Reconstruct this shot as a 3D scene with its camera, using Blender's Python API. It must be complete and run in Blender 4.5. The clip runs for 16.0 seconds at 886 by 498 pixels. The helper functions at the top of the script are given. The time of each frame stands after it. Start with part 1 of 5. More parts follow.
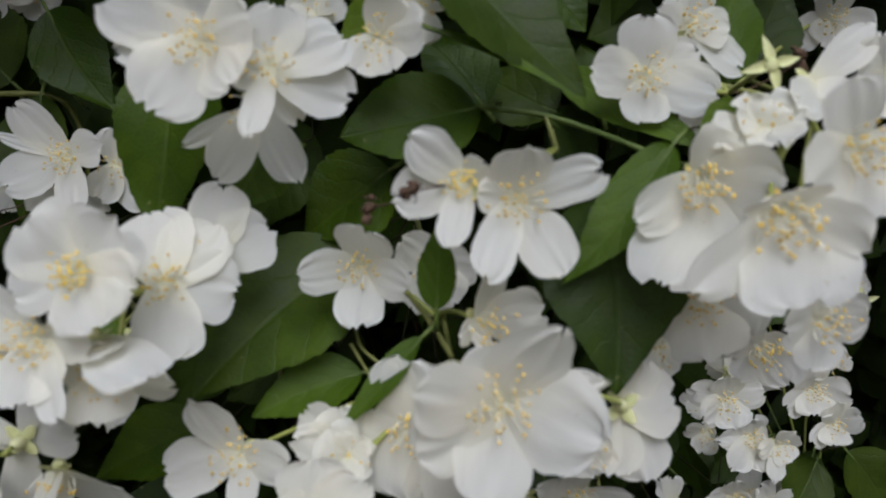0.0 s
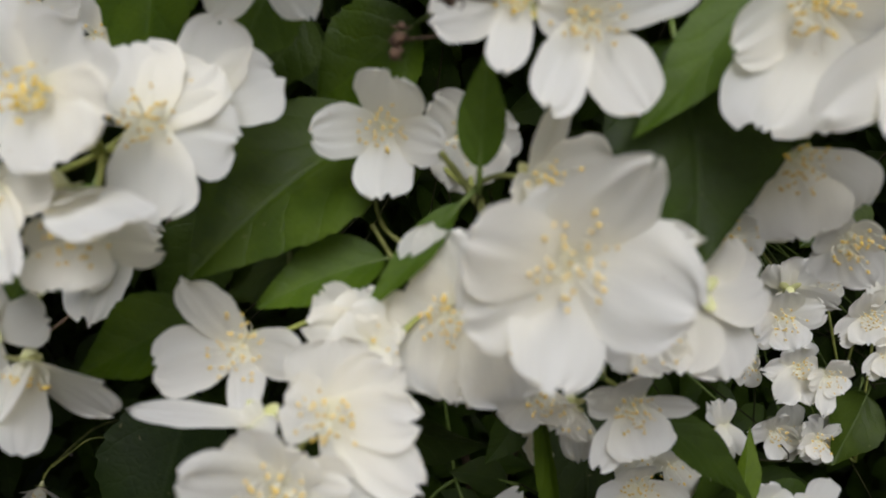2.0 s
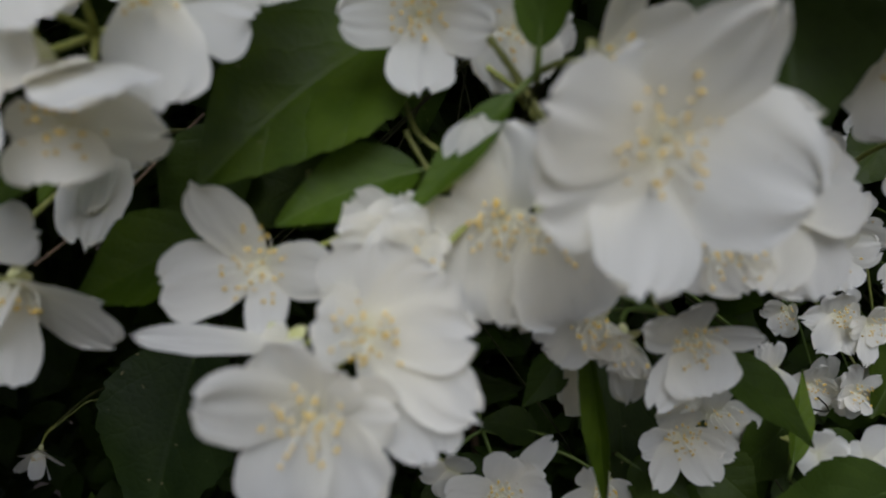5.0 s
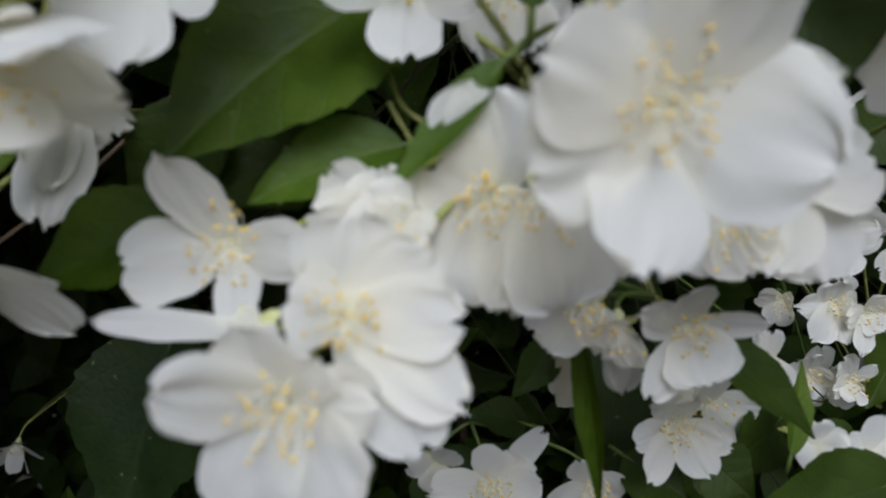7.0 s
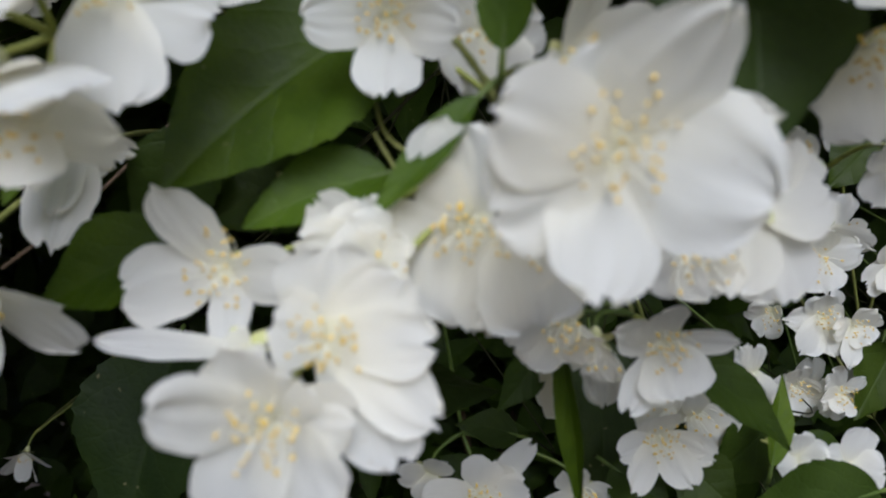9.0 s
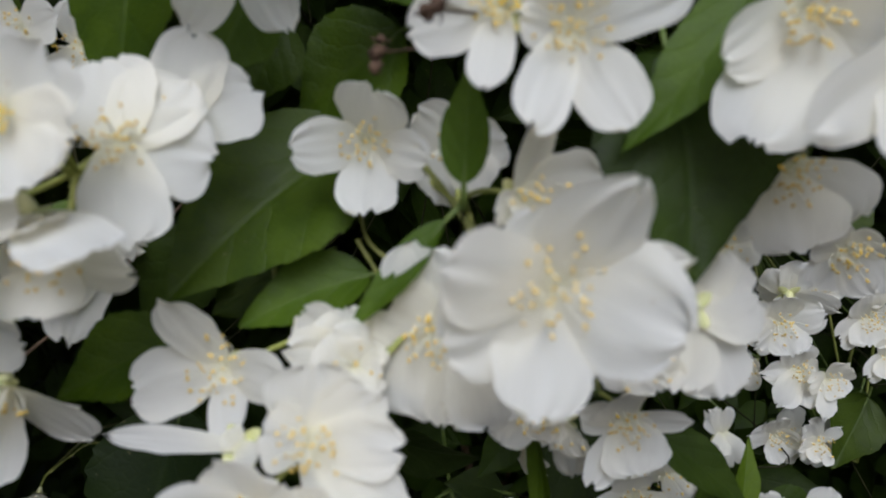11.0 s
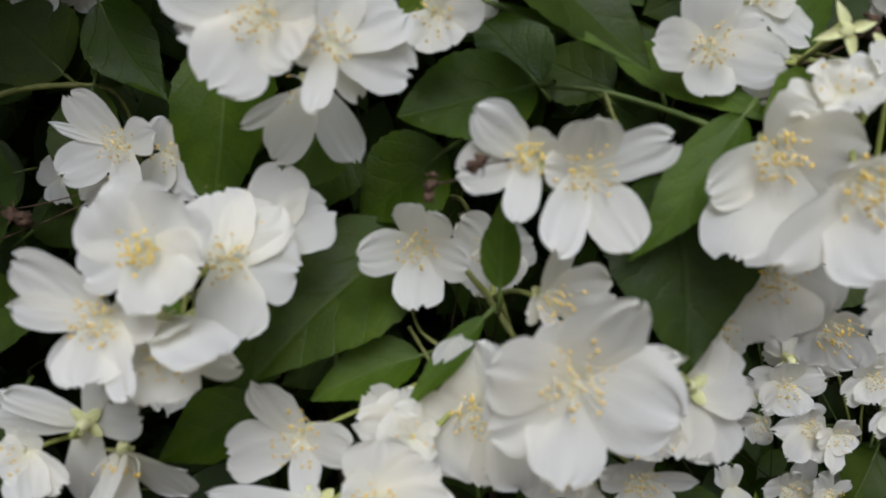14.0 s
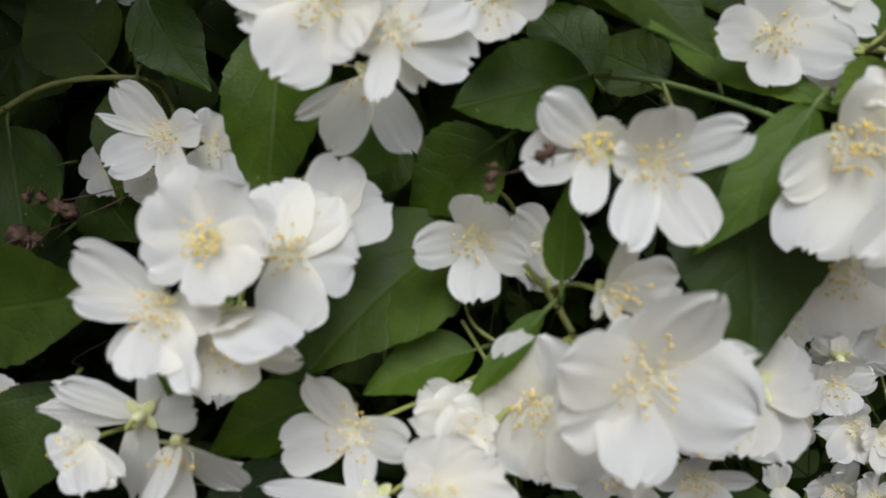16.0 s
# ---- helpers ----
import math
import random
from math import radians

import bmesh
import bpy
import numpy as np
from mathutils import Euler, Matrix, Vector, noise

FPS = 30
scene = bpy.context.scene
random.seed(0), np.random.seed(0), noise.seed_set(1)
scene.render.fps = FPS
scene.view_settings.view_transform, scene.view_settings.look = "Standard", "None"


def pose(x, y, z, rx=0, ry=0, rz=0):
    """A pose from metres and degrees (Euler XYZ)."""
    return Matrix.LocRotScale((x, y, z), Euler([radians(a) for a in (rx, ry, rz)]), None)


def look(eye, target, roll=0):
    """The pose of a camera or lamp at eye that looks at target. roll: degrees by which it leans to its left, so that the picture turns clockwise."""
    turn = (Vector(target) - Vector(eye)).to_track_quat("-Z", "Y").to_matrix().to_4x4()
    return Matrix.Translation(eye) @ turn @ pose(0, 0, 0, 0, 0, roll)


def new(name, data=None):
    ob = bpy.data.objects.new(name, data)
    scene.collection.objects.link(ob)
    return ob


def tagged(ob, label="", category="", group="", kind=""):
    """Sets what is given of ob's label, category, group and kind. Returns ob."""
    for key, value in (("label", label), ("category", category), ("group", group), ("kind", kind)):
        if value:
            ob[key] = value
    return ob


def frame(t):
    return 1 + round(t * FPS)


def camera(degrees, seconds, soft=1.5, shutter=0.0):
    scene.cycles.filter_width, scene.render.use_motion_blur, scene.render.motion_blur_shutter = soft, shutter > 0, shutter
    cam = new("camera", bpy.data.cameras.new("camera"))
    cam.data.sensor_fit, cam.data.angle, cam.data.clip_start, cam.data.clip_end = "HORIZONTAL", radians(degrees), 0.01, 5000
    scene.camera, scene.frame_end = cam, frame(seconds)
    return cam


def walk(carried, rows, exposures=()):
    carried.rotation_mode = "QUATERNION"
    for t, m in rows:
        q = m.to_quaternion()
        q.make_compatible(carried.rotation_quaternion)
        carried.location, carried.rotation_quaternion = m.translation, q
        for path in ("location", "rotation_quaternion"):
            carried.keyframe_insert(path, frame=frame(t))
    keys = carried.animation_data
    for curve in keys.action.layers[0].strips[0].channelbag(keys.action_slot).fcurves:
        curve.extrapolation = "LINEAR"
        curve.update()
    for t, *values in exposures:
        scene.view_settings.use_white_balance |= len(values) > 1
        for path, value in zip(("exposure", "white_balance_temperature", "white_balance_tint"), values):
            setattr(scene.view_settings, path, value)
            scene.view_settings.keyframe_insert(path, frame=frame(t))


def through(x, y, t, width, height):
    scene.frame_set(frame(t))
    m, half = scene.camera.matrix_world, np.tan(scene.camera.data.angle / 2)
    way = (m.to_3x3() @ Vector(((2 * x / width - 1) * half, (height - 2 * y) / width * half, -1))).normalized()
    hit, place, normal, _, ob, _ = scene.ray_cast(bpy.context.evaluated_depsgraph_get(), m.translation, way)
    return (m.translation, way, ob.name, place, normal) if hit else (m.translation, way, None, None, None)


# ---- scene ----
cam = camera(64.0, 16.0, soft=1.95)
PATH = [
    (0, (0.00024, 0.00003, 1.20021), (-0.00107, 0.99117, 1.06735), 0.04),
    (0.5, (-0.00182, -0.00169, 1.20004), (-0.00835, 0.98943, 1.06719), 0.13),
    (1, (-0.00074, 0.00584, 1.18903), (-0.01215, 0.99458, 1.03978), -0.13),
    (1.5, (-0.00577, 0.01782, 1.17692), (-0.01508, 1.00384, 1.01059), 0.12),
    (2, (-0.00964, 0.03208, 1.16660), (-0.01574, 1.01549, 0.98528), 0.33),
    (2.5, (-0.01255, 0.03911, 1.16590), (-0.01857, 1.02083, 0.97566), 0.36),
    (3, (-0.01550, 0.04544, 1.16178), (-0.01790, 1.02580, 0.96457), 0.39),
    (3.5, (-0.01905, 0.04966, 1.15819), (-0.01587, 1.02881, 0.95508), 0.06),
    (4, (-0.01964, 0.05144, 1.15054), (-0.01708, 1.02956, 0.94249), -0.05),
    (4.5, (-0.02161, 0.05072, 1.14796), (-0.02334, 1.02783, 0.93526), 0.18),
    (6.8, (-0.01957, 0.06363, 1.14063), (-0.00807, 1.03712, 0.91217), 0.43),
    (7, (-0.02052, 0.06263, 1.14105), (-0.00681, 1.03614, 0.91283), 0.47),
    (7.5, (-0.01793, 0.06229, 1.13910), (-0.00954, 1.03719, 0.91662), 0.31),
    (8, (-0.01817, 0.06102, 1.13996), (-0.01044, 1.03488, 0.91291), 0.42),
    (8.5, (-0.01794, 0.05806, 1.14243), (-0.01191, 1.03221, 0.91660), 0.46),
    (9, (-0.01439, 0.05402, 1.14683), (-0.01146, 1.03001, 0.92903), 0.25),
    (9.5, (-0.00998, 0.05485, 1.15169), (-0.01144, 1.03099, 0.93452), 0.03),
    (10, (-0.00744, 0.05073, 1.15810), (-0.01072, 1.02890, 0.95032), -0.09),
    (10.2, (-0.00761, 0.04761, 1.16206), (-0.00768, 1.02638, 0.95713), -0.08),
    (12.3, (-0.00104, 0.02386, 1.18159), (-0.02748, 1.01024, 1.01922), -0.76),
    (12.5, (-0.00170, 0.02036, 1.18466), (-0.02537, 1.00723, 1.02487), -0.64),
    (13, (-0.00190, 0.01382, 1.18859), (-0.02747, 1.00222, 1.03890), -0.64),
    (13.5, (-0.00555, 0.00788, 1.19342), (-0.03739, 0.99741, 1.05261), -0.72),
    (14, (-0.00985, 0.00276, 1.19393), (-0.05105, 0.99278, 1.05915), -0.92),
    (14.5, (-0.01386, 0.00050, 1.19555), (-0.06278, 0.99026, 1.06144), -0.99),
    (15, (-0.01825, 0.00024, 1.19522), (-0.07832, 0.98919, 1.05971), -1.06),
    (15.5, (-0.02143, 0.00363, 1.19375), (-0.08772, 0.99219, 1.05827), -0.99),
    (16, (-0.02283, 0.00537, 1.19225), (-0.08526, 0.99378, 1.05389), -0.82),
]
cam.data.dof.use_dof, cam.data.dof.focus_distance, cam.data.dof.aperture_fstop = True, 0.39, 13.0
LIGHT = [(0, -0.34, 6215, 12), (0.5, -0.32, 6215, 12), (1.5, -0.24, 6405, 12), (2.0, -0.1, 6570, 12), (3.0, -0.14, 6610, 12), (3.5, -0.27, 6495, 12), (4.0, -0.6, 6325, 12), (4.5, -0.74, 6245, 12), (7.0, -0.19, 5995, 12), (8.0, -0.17, 5995, 12), (9.0, -0.03, 6045, 12), (10.0, -0.14, 6115, 12), (12.5, -0.16, 6215, 12), (13.5, -0.22, 6265, 12), (14.5, -0.2, 6265, 12), (15.5, -0.13, 6265, 12), (16.0, -0.03, 6265, 12)]
walk(cam, [(t, look(eye, target, roll)) for t, eye, target, roll in PATH], LIGHT)

# ---- world and sun: bright cloud with a soft high sun behind the camera's shoulder ----
world = bpy.data.worlds.new("world")
scene.world = world
world.use_nodes = True
wt = world.node_tree
sky = wt.nodes.new("ShaderNodeTexSky")
sky.sky_type, sky.sun_disc = "NISHITA", False
SUN_UP, SUN_ROUND = radians(48), radians(174)
sky.sun_elevation, sky.sun_rotation = SUN_UP, SUN_ROUND
sky.air_density, sky.dust_density, sky.ozone_density = 1.0, 4.0, 1.0
wt.links.new(sky.outputs[0], wt.nodes["Background"].inputs[0])
wt.nodes["Background"].inputs[1].default_value = 0.102
sun = new("sun", bpy.data.lights.new("sun", "SUN"))
sun.data.energy, sun.data.angle, sun.data.color = 3.0, radians(40), (0.95, 1.0, 1.05)
way = Vector((math.sin(SUN_ROUND) * math.cos(SUN_UP), math.cos(SUN_ROUND) * math.cos(SUN_UP), math.sin(SUN_UP)))
sun.matrix_world = look(way * 20, (0, 0, 0))


# ---- materials ----
def material(name):
    m = bpy.data.materials.new(name)
    m.use_nodes = True
    return m, m.node_tree.nodes, m.node_tree.links


def ramp(nodes, links, value, stops):
    r = nodes.new("ShaderNodeValToRGB")
    while len(r.color_ramp.elements) < len(stops):
        r.color_ramp.elements.new(0.5)
    for e, (at, colour) in zip(r.color_ramp.elements, stops):
        e.position, e.color = at, (*colour, 1)
    links.new(value, r.inputs[0])
    return r.outputs[0]


def noise_at(nodes, links, vector, scale, detail=3.0, stretch=None):
    n = nodes.new("ShaderNodeTexNoise")
    n.inputs["Scale"].default_value, n.inputs["Detail"].default_value = scale, detail
    if stretch:
        mp = nodes.new("ShaderNodeMapping")
        mp.inputs["Scale"].default_value = stretch
        links.new(vector, mp.inputs[0])
        vector = mp.outputs[0]
    links.new(vector, n.inputs["Vector"])
    return n.outputs[0]


def maths(nodes, links, op, a, b=0.0, c=0.0):
    n = nodes.new("ShaderNodeMath")
    n.operation = op
    for k, v in enumerate((a, b, c)):
        if isinstance(v, (int, float)):
            n.inputs[k].default_value = v
        else:
            links.new(v, n.inputs[k])
    return n.outputs[0]


def blend(nodes, links, factor, a, b, how="MIX"):
    n = nodes.new("ShaderNodeMix")
    n.data_type, n.blend_type = "RGBA", how
    for k, v in ((0, factor), (6, a), (7, b)):
        if isinstance(v, (int, float)):
            n.inputs[k].default_value = v
        elif isinstance(v, tuple):
            n.inputs[k].default_value = (*v, 1)
        else:
            links.new(v, n.inputs[k])
    return n.outputs[2]


def relief(nodes, links, height, strength, distance):
    b = nodes.new("ShaderNodeBump")
    b.inputs["Strength"].default_value, b.inputs["Distance"].default_value = strength, distance
    links.new(height, b.inputs["Height"])
    return b.outputs[0]


def thin(m, nodes, links, colour, through_colour, amount, rough, normal, spec=0.3):
    """A thin living sheet: a glossy face, and light that comes through it."""
    p = nodes["Principled BSDF"]
    links.new(colour, p.inputs["Base Color"])
    if isinstance(rough, (int, float)):
        p.inputs["Roughness"].default_value = rough
    else:
        links.new(rough, p.inputs["Roughness"])
    p.inputs["Specular IOR Level"].default_value = spec
    links.new(normal, p.inputs["Normal"])
    tr = nodes.new("ShaderNodeBsdfTranslucent")
    links.new(through_colour, tr.inputs[0])
    links.new(normal, tr.inputs["Normal"])
    mx = nodes.new("ShaderNodeMixShader")
    mx.inputs[0].default_value = amount
    links.new(p.outputs[0], mx.inputs[1])
    links.new(tr.outputs[0], mx.inputs[2])
    links.new(mx.outputs[0], nodes["Material Output"].inputs[0])


def petal_material():
    m, nodes, links = material("white_petal")
    tc, info = nodes.new("ShaderNodeTexCoord"), nodes.new("ShaderNodeObjectInfo")
    sep = nodes.new("ShaderNodeSeparateXYZ")
    links.new(tc.outputs["UV"], sep.inputs[0])
    veins = noise_at(nodes, links, tc.outputs["UV"], 1.0, 4.0, (3.0, 38.0, 1.0))
    cloud = noise_at(nodes, links, tc.outputs["Object"], 130.0, 3.0)
    base = ramp(nodes, links, sep.outputs[0], [(0.0, (0.84, 0.835, 0.66)), (0.17, (0.865, 0.86, 0.80)), (0.42, (0.865, 0.868, 0.85)), (1.0, (0.875, 0.878, 0.878))])
    soft = blend(nodes, links, maths(nodes, links, "MULTIPLY", cloud, 0.22), base, (0.80, 0.79, 0.70))
    fine = ramp(nodes, links, veins, [(0.3, (0.945, 0.945, 0.94)), (0.62, (1.0, 1.0, 1.0))])
    colour = blend(nodes, links, 0.8, soft, fine, "MULTIPLY")
    tint = ramp(nodes, links, info.outputs["Random"], [(0.0, (1.0, 0.99, 0.96)), (1.0, (0.985, 0.995, 1.0))])
    colour = blend(nodes, links, 1.0, colour, tint, "MULTIPLY")
    # small brown flecks of age near the tips of some petals
    fleck = noise_at(nodes, links, tc.outputs["Object"], 420.0, 2.0)
    spot = maths(nodes, links, "GREATER_THAN", fleck, 0.745)
    spot = maths(nodes, links, "MULTIPLY", spot, maths(nodes, links, "GREATER_THAN", info.outputs["Random"], 0.62))
    colour = blend(nodes, links, maths(nodes, links, "MULTIPLY", spot, 0.45), colour, (0.42, 0.30, 0.16))
    height = maths(nodes, links, "ADD", maths(nodes, links, "MULTIPLY", veins, 0.7), maths(nodes, links, "MULTIPLY", cloud, 0.6))
    glow = blend(nodes, links, 0.8, colour, (0.97, 0.915, 0.73))
    thin(m, nodes, links, colour, glow, 0.52, 0.6, relief(nodes, links, height, 0.3, 0.0005), 0.2)
    return m


def leaf_material(name, dark, light, vein, gloss=0.38, through=0.22, spec=0.26):
    m, nodes, links = material(name)
    tc, info = nodes.new("ShaderNodeTexCoord"), nodes.new("ShaderNodeObjectInfo")
    sep = nodes.new("ShaderNodeSeparateXYZ")
    links.new(tc.outputs["UV"], sep.inputs[0])
    along = sep.outputs[0]
    across = maths(nodes, links, "ABSOLUTE", maths(nodes, links, "SUBTRACT", sep.outputs[1], 0.5))
    wob = noise_at(nodes, links, tc.outputs["UV"], 5.0, 2.0)
    # side veins sweep forward from the midrib
    phase = maths(nodes, links, "SUBTRACT", maths(nodes, links, "MULTIPLY", along, 4.6), maths(nodes, links, "MULTIPLY", across, 3.6))
    phase = maths(nodes, links, "ADD", phase, maths(nodes, links, "MULTIPLY", wob, 0.9))
    tri = maths(nodes, links, "ABSOLUTE", maths(nodes, links, "SUBTRACT", maths(nodes, links, "FRACT", phase), 0.5))
    side = ramp(nodes, links, tri, [(0.0, (1, 1, 1)), (0.03, (0.3, 0.3, 0.3)), (0.07, (0, 0, 0))])
    mid = ramp(nodes, links, across, [(0.0, (1, 1, 1)), (0.014, (0.7, 0.7, 0.7)), (0.03, (0, 0, 0))])
    lines = maths(nodes, links, "MAXIMUM", maths(nodes, links, "MULTIPLY", side, 0.42), mid)
    big = noise_at(nodes, links, tc.outputs["Object"], 60.0, 3.0)
    small = noise_at(nodes, links, tc.outputs["Object"], 700.0, 3.0)
    body = ramp(nodes, links, big, [(0.32, dark), (0.68, light)])
    tint = ramp(nodes, links, info.outputs["Random"], [(0.0, (0.8, 0.86, 0.9)), (0.5, (1.0, 1.0, 1.0)), (1.0, (1.2, 1.1, 0.8))])
    body = blend(nodes, links, 1.0, body, tint, "MULTIPLY")
    colour = blend(nodes, links, maths(nodes, links, "MULTIPLY", lines, 0.22), body, vein)
    grain = ramp(nodes, links, small, [(0.3, (0.86, 0.86, 0.86)), (0.7, (1.1, 1.1, 1.1))])
    colour = blend(nodes, links, 0.7, colour, grain, "MULTIPLY")
    speck = maths(nodes, links, "GREATER_THAN", noise_at(nodes, links, tc.outputs["Object"], 330.0, 1.0), 0.77)
    colour = blend(nodes, links, maths(nodes, links, "MULTIPLY", speck, 0.35), colour, (0.30, 0.26, 0.13))
    sunlit = blend(nodes, links, 0.5, colour, (0.20, 0.30, 0.02))
    quilt = maths(nodes, links, "SUBTRACT", maths(nodes, links, "MULTIPLY", tri, 0.6), maths(nodes, links, "MULTIPLY", lines, 0.7))
    height = maths(nodes, links, "ADD", quilt, maths(nodes, links, "MULTIPLY", small, 0.12))
    cells = nodes.new("ShaderNodeTexVoronoi")
    cells.feature = "DISTANCE_TO_EDGE"
    cells.inputs["Scale"].default_value = 1.0
    mp = nodes.new("ShaderNodeMapping")
    mp.inputs["Scale"].default_value = (26.0, 15.0, 1.0)
    links.new(tc.outputs["UV"], mp.inputs[0])
    links.new(mp.outputs[0], cells.inputs["Vector"])
    net = maths(nodes, links, "MINIMUM", cells.outputs["Distance"], 0.22)
    height = maths(nodes, links, "ADD", height, maths(nodes, links, "MULTIPLY", net, 0.7))
    colour = blend(nodes, links, maths(nodes, links, "MULTIPLY", maths(nodes, links, "LESS_THAN", net, 0.035), 0.10), colour, vein)
    rough = ramp(nodes, links, big, [(0.3, (gloss - 0.06,) * 3), (0.7, (gloss + 0.12,) * 3)])
    thin(m, nodes, links, colour, sunlit, through, rough, relief(nodes, links, height, 0.45, 0.0008), spec)
    return m


def plain_material(name, low, high, scale, rough, bump=0.0004, stretch=None, spec=0.3):
    m, nodes, links = material(name)
    tc = nodes.new("ShaderNodeTexCoord")
    n = noise_at(nodes, links, tc.outputs["Object"], scale, 4.0, stretch)
    n2 = noise_at(nodes, links, tc.outputs["Object"], scale * 0.17, 2.0)
    both = maths(nodes, links, "ADD", maths(nodes, links, "MULTIPLY", n, 0.6), maths(nodes, links, "MULTIPLY", n2, 0.4))
    p = nodes["Principled BSDF"]
    links.new(ramp(nodes, links, both, [(0.35, low), (0.65, high)]), p.inputs["Base Color"])
    p.inputs["Roughness"].default_value, p.inputs["Specular IOR Level"].default_value = rough, spec
    links.new(relief(nodes, links, n, 0.6, bump), p.inputs["Normal"])
    return m


PETAL = petal_material()
LEAF = leaf_material("green_leaf", (0.020, 0.043, 0.0015), (0.040, 0.073, 0.0022), (0.064, 0.108, 0.012), 0.41, 0.20, 0.18)
LEAF_DARK = leaf_material("dark_leaf", (0.017, 0.032, 0.003), (0.031, 0.053, 0.005), (0.044, 0.074, 0.014), 0.46, 0.14, 0.15)
# darker copy of LEAF_DARK: shade under the flowers put into the leaf colour
LEAF_SHADED = leaf_material("shaded_leaf", (0.009, 0.018, 0.003), (0.017, 0.030, 0.005), (0.028, 0.045, 0.012), 0.46, 0.08, 0.14)
LEAF_FRESH = leaf_material("fresh_leaf", (0.046, 0.088, 0.005), (0.080, 0.135, 0.008), (0.14, 0.21, 0.06), 0.48, 0.3, 0.22)
SEPAL = plain_material("pale_green_sepal", (0.44, 0.46, 0.20), (0.62, 0.62, 0.36), 240, 0.55)
STEM_GREEN = plain_material("green_stem", (0.12, 0.135, 0.03), (0.22, 0.23, 0.075), 200, 0.5)
STEM_FRESH = plain_material("fresh_stem", (0.19, 0.225, 0.045), (0.32, 0.34, 0.10), 200, 0.5)
PETIOLE = plain_material("leaf_stalk_green", (0.050, 0.085, 0.014), (0.10, 0.14, 0.03), 200, 0.5)
STEM_BROWN = plain_material("brown_bark", (0.05, 0.032, 0.02), (0.14, 0.095, 0.06), 150, 0.8, 0.001, (1, 1, 0.25))
WITHERED = plain_material("withered_brown", (0.028, 0.016, 0.010), (0.11, 0.066, 0.042), 300, 0.85, 0.001)
ANTHER = plain_material("yellow_anther", (0.69, 0.46, 0.07), (0.83, 0.63, 0.17), 900, 0.75, 0.0003)
ANTHER_FRESH = plain_material("fresh_pollen", (0.88, 0.60, 0.045), (0.95, 0.74, 0.12), 900, 0.75, 0.0003)
FILAMENT = plain_material("pale_filament", (0.84, 0.83, 0.72), (0.88, 0.875, 0.80), 400, 0.5)
STALK = plain_material("dark_stalk", (0.012, 0.013, 0.005), (0.030, 0.029, 0.012), 200, 0.8, spec=0.08)
SOIL = plain_material("dark_soil", (0.030, 0.022, 0.015), (0.075, 0.055, 0.038), 30, 0.9, 0.01)


# ---- building helpers ----
def mesh_of(name, bm, *materials):
    me = bpy.data.meshes.new(name)
    bm.to_mesh(me)
    bm.free()
    for f in me.polygons:
        f.use_smooth = True
    for m in materials:
        me.materials.append(m)
    return me


def part(name, bm, mat, parent, label=""):
    ob = new(name, mesh_of(name, bm, mat))
    ob.parent = parent
    return tagged(ob, label) if label else ob


def thing(name, place, label, category, group="", kind=""):
    ob = new(name)
    ob.empty_display_size = 0.01
    ob.matrix_basis = place if isinstance(place, Matrix) else Matrix.Translation(place)
    return tagged(ob, label, category, group, kind)


def axes(z, up=(0, 0, 1)):
    """A turn whose z runs along the given way and whose y leans to up."""
    z = Vector(z).normalized()
    y = Vector(up) - z * z.dot(Vector(up))
    if y.length < 1e-3:
        y = Vector((0, 1, 0)) - z * z.y
    y.normalize()
    x = y.cross(z)
    return Matrix((x, y, z)).transposed().to_4x4()


def sheet(bm, rows):
    """Quads between rows of (point, uv)."""
    uv = bm.loops.layers.uv.verify()
    made = [[(bm.verts.new(p), c) for p, c in row] for row in rows]
    for a, b in zip(made, made[1:]):
        for k in range(len(a) - 1):
            ring = (a[k], a[k + 1], b[k + 1], b[k])
            f = bm.faces.new([v for v, _ in ring])
            for loop, (_, c) in zip(f.loops, ring):
                loop[uv].uv = c


def tube(bm, points, radii, sides=7):
    """A closed tapering tube along the points."""
    rings, n = [], len(points)
    side = Vector((0.31, 0.2, 0.93))
    for k, p in enumerate(points):
        d = (points[min(k + 1, n - 1)] - points[max(k - 1, 0)]).normalized()
        x = (side - d * side.dot(d)).normalized()
        y = d.cross(x)
        side = x
        rings.append([bm.verts.new(p + (x * math.cos(a) + y * math.sin(a)) * radii[k]) for a in (6.28318 * j / sides for j in range(sides))])
    for a, b in zip(rings, rings[1:]):
        for j in range(sides):
            bm.faces.new((a[j], a[(j + 1) % sides], b[(j + 1) % sides], b[j]))
    bm.faces.new(rings[0][::-1])
    bm.faces.new(rings[-1])


def arc(a, b, bow, n=9, c=None):
    """Points from a to b that bow by the vector."""
    a, b, bow = Vector(a), Vector(b), Vector(bow)
    return [a.lerp(b, k / (n - 1)) + bow * (4 * (k / (n - 1)) * (1 - k / (n - 1))) for k in range(n)]


def angled(knots, f):
    """A broken line through the knots, for f from 0 to 1."""
    f = max(0.0, min(0.9999, f)) * (len(knots) - 1)
    k = int(f)
    return knots[k] + (knots[k + 1] - knots[k]) * (f - k)


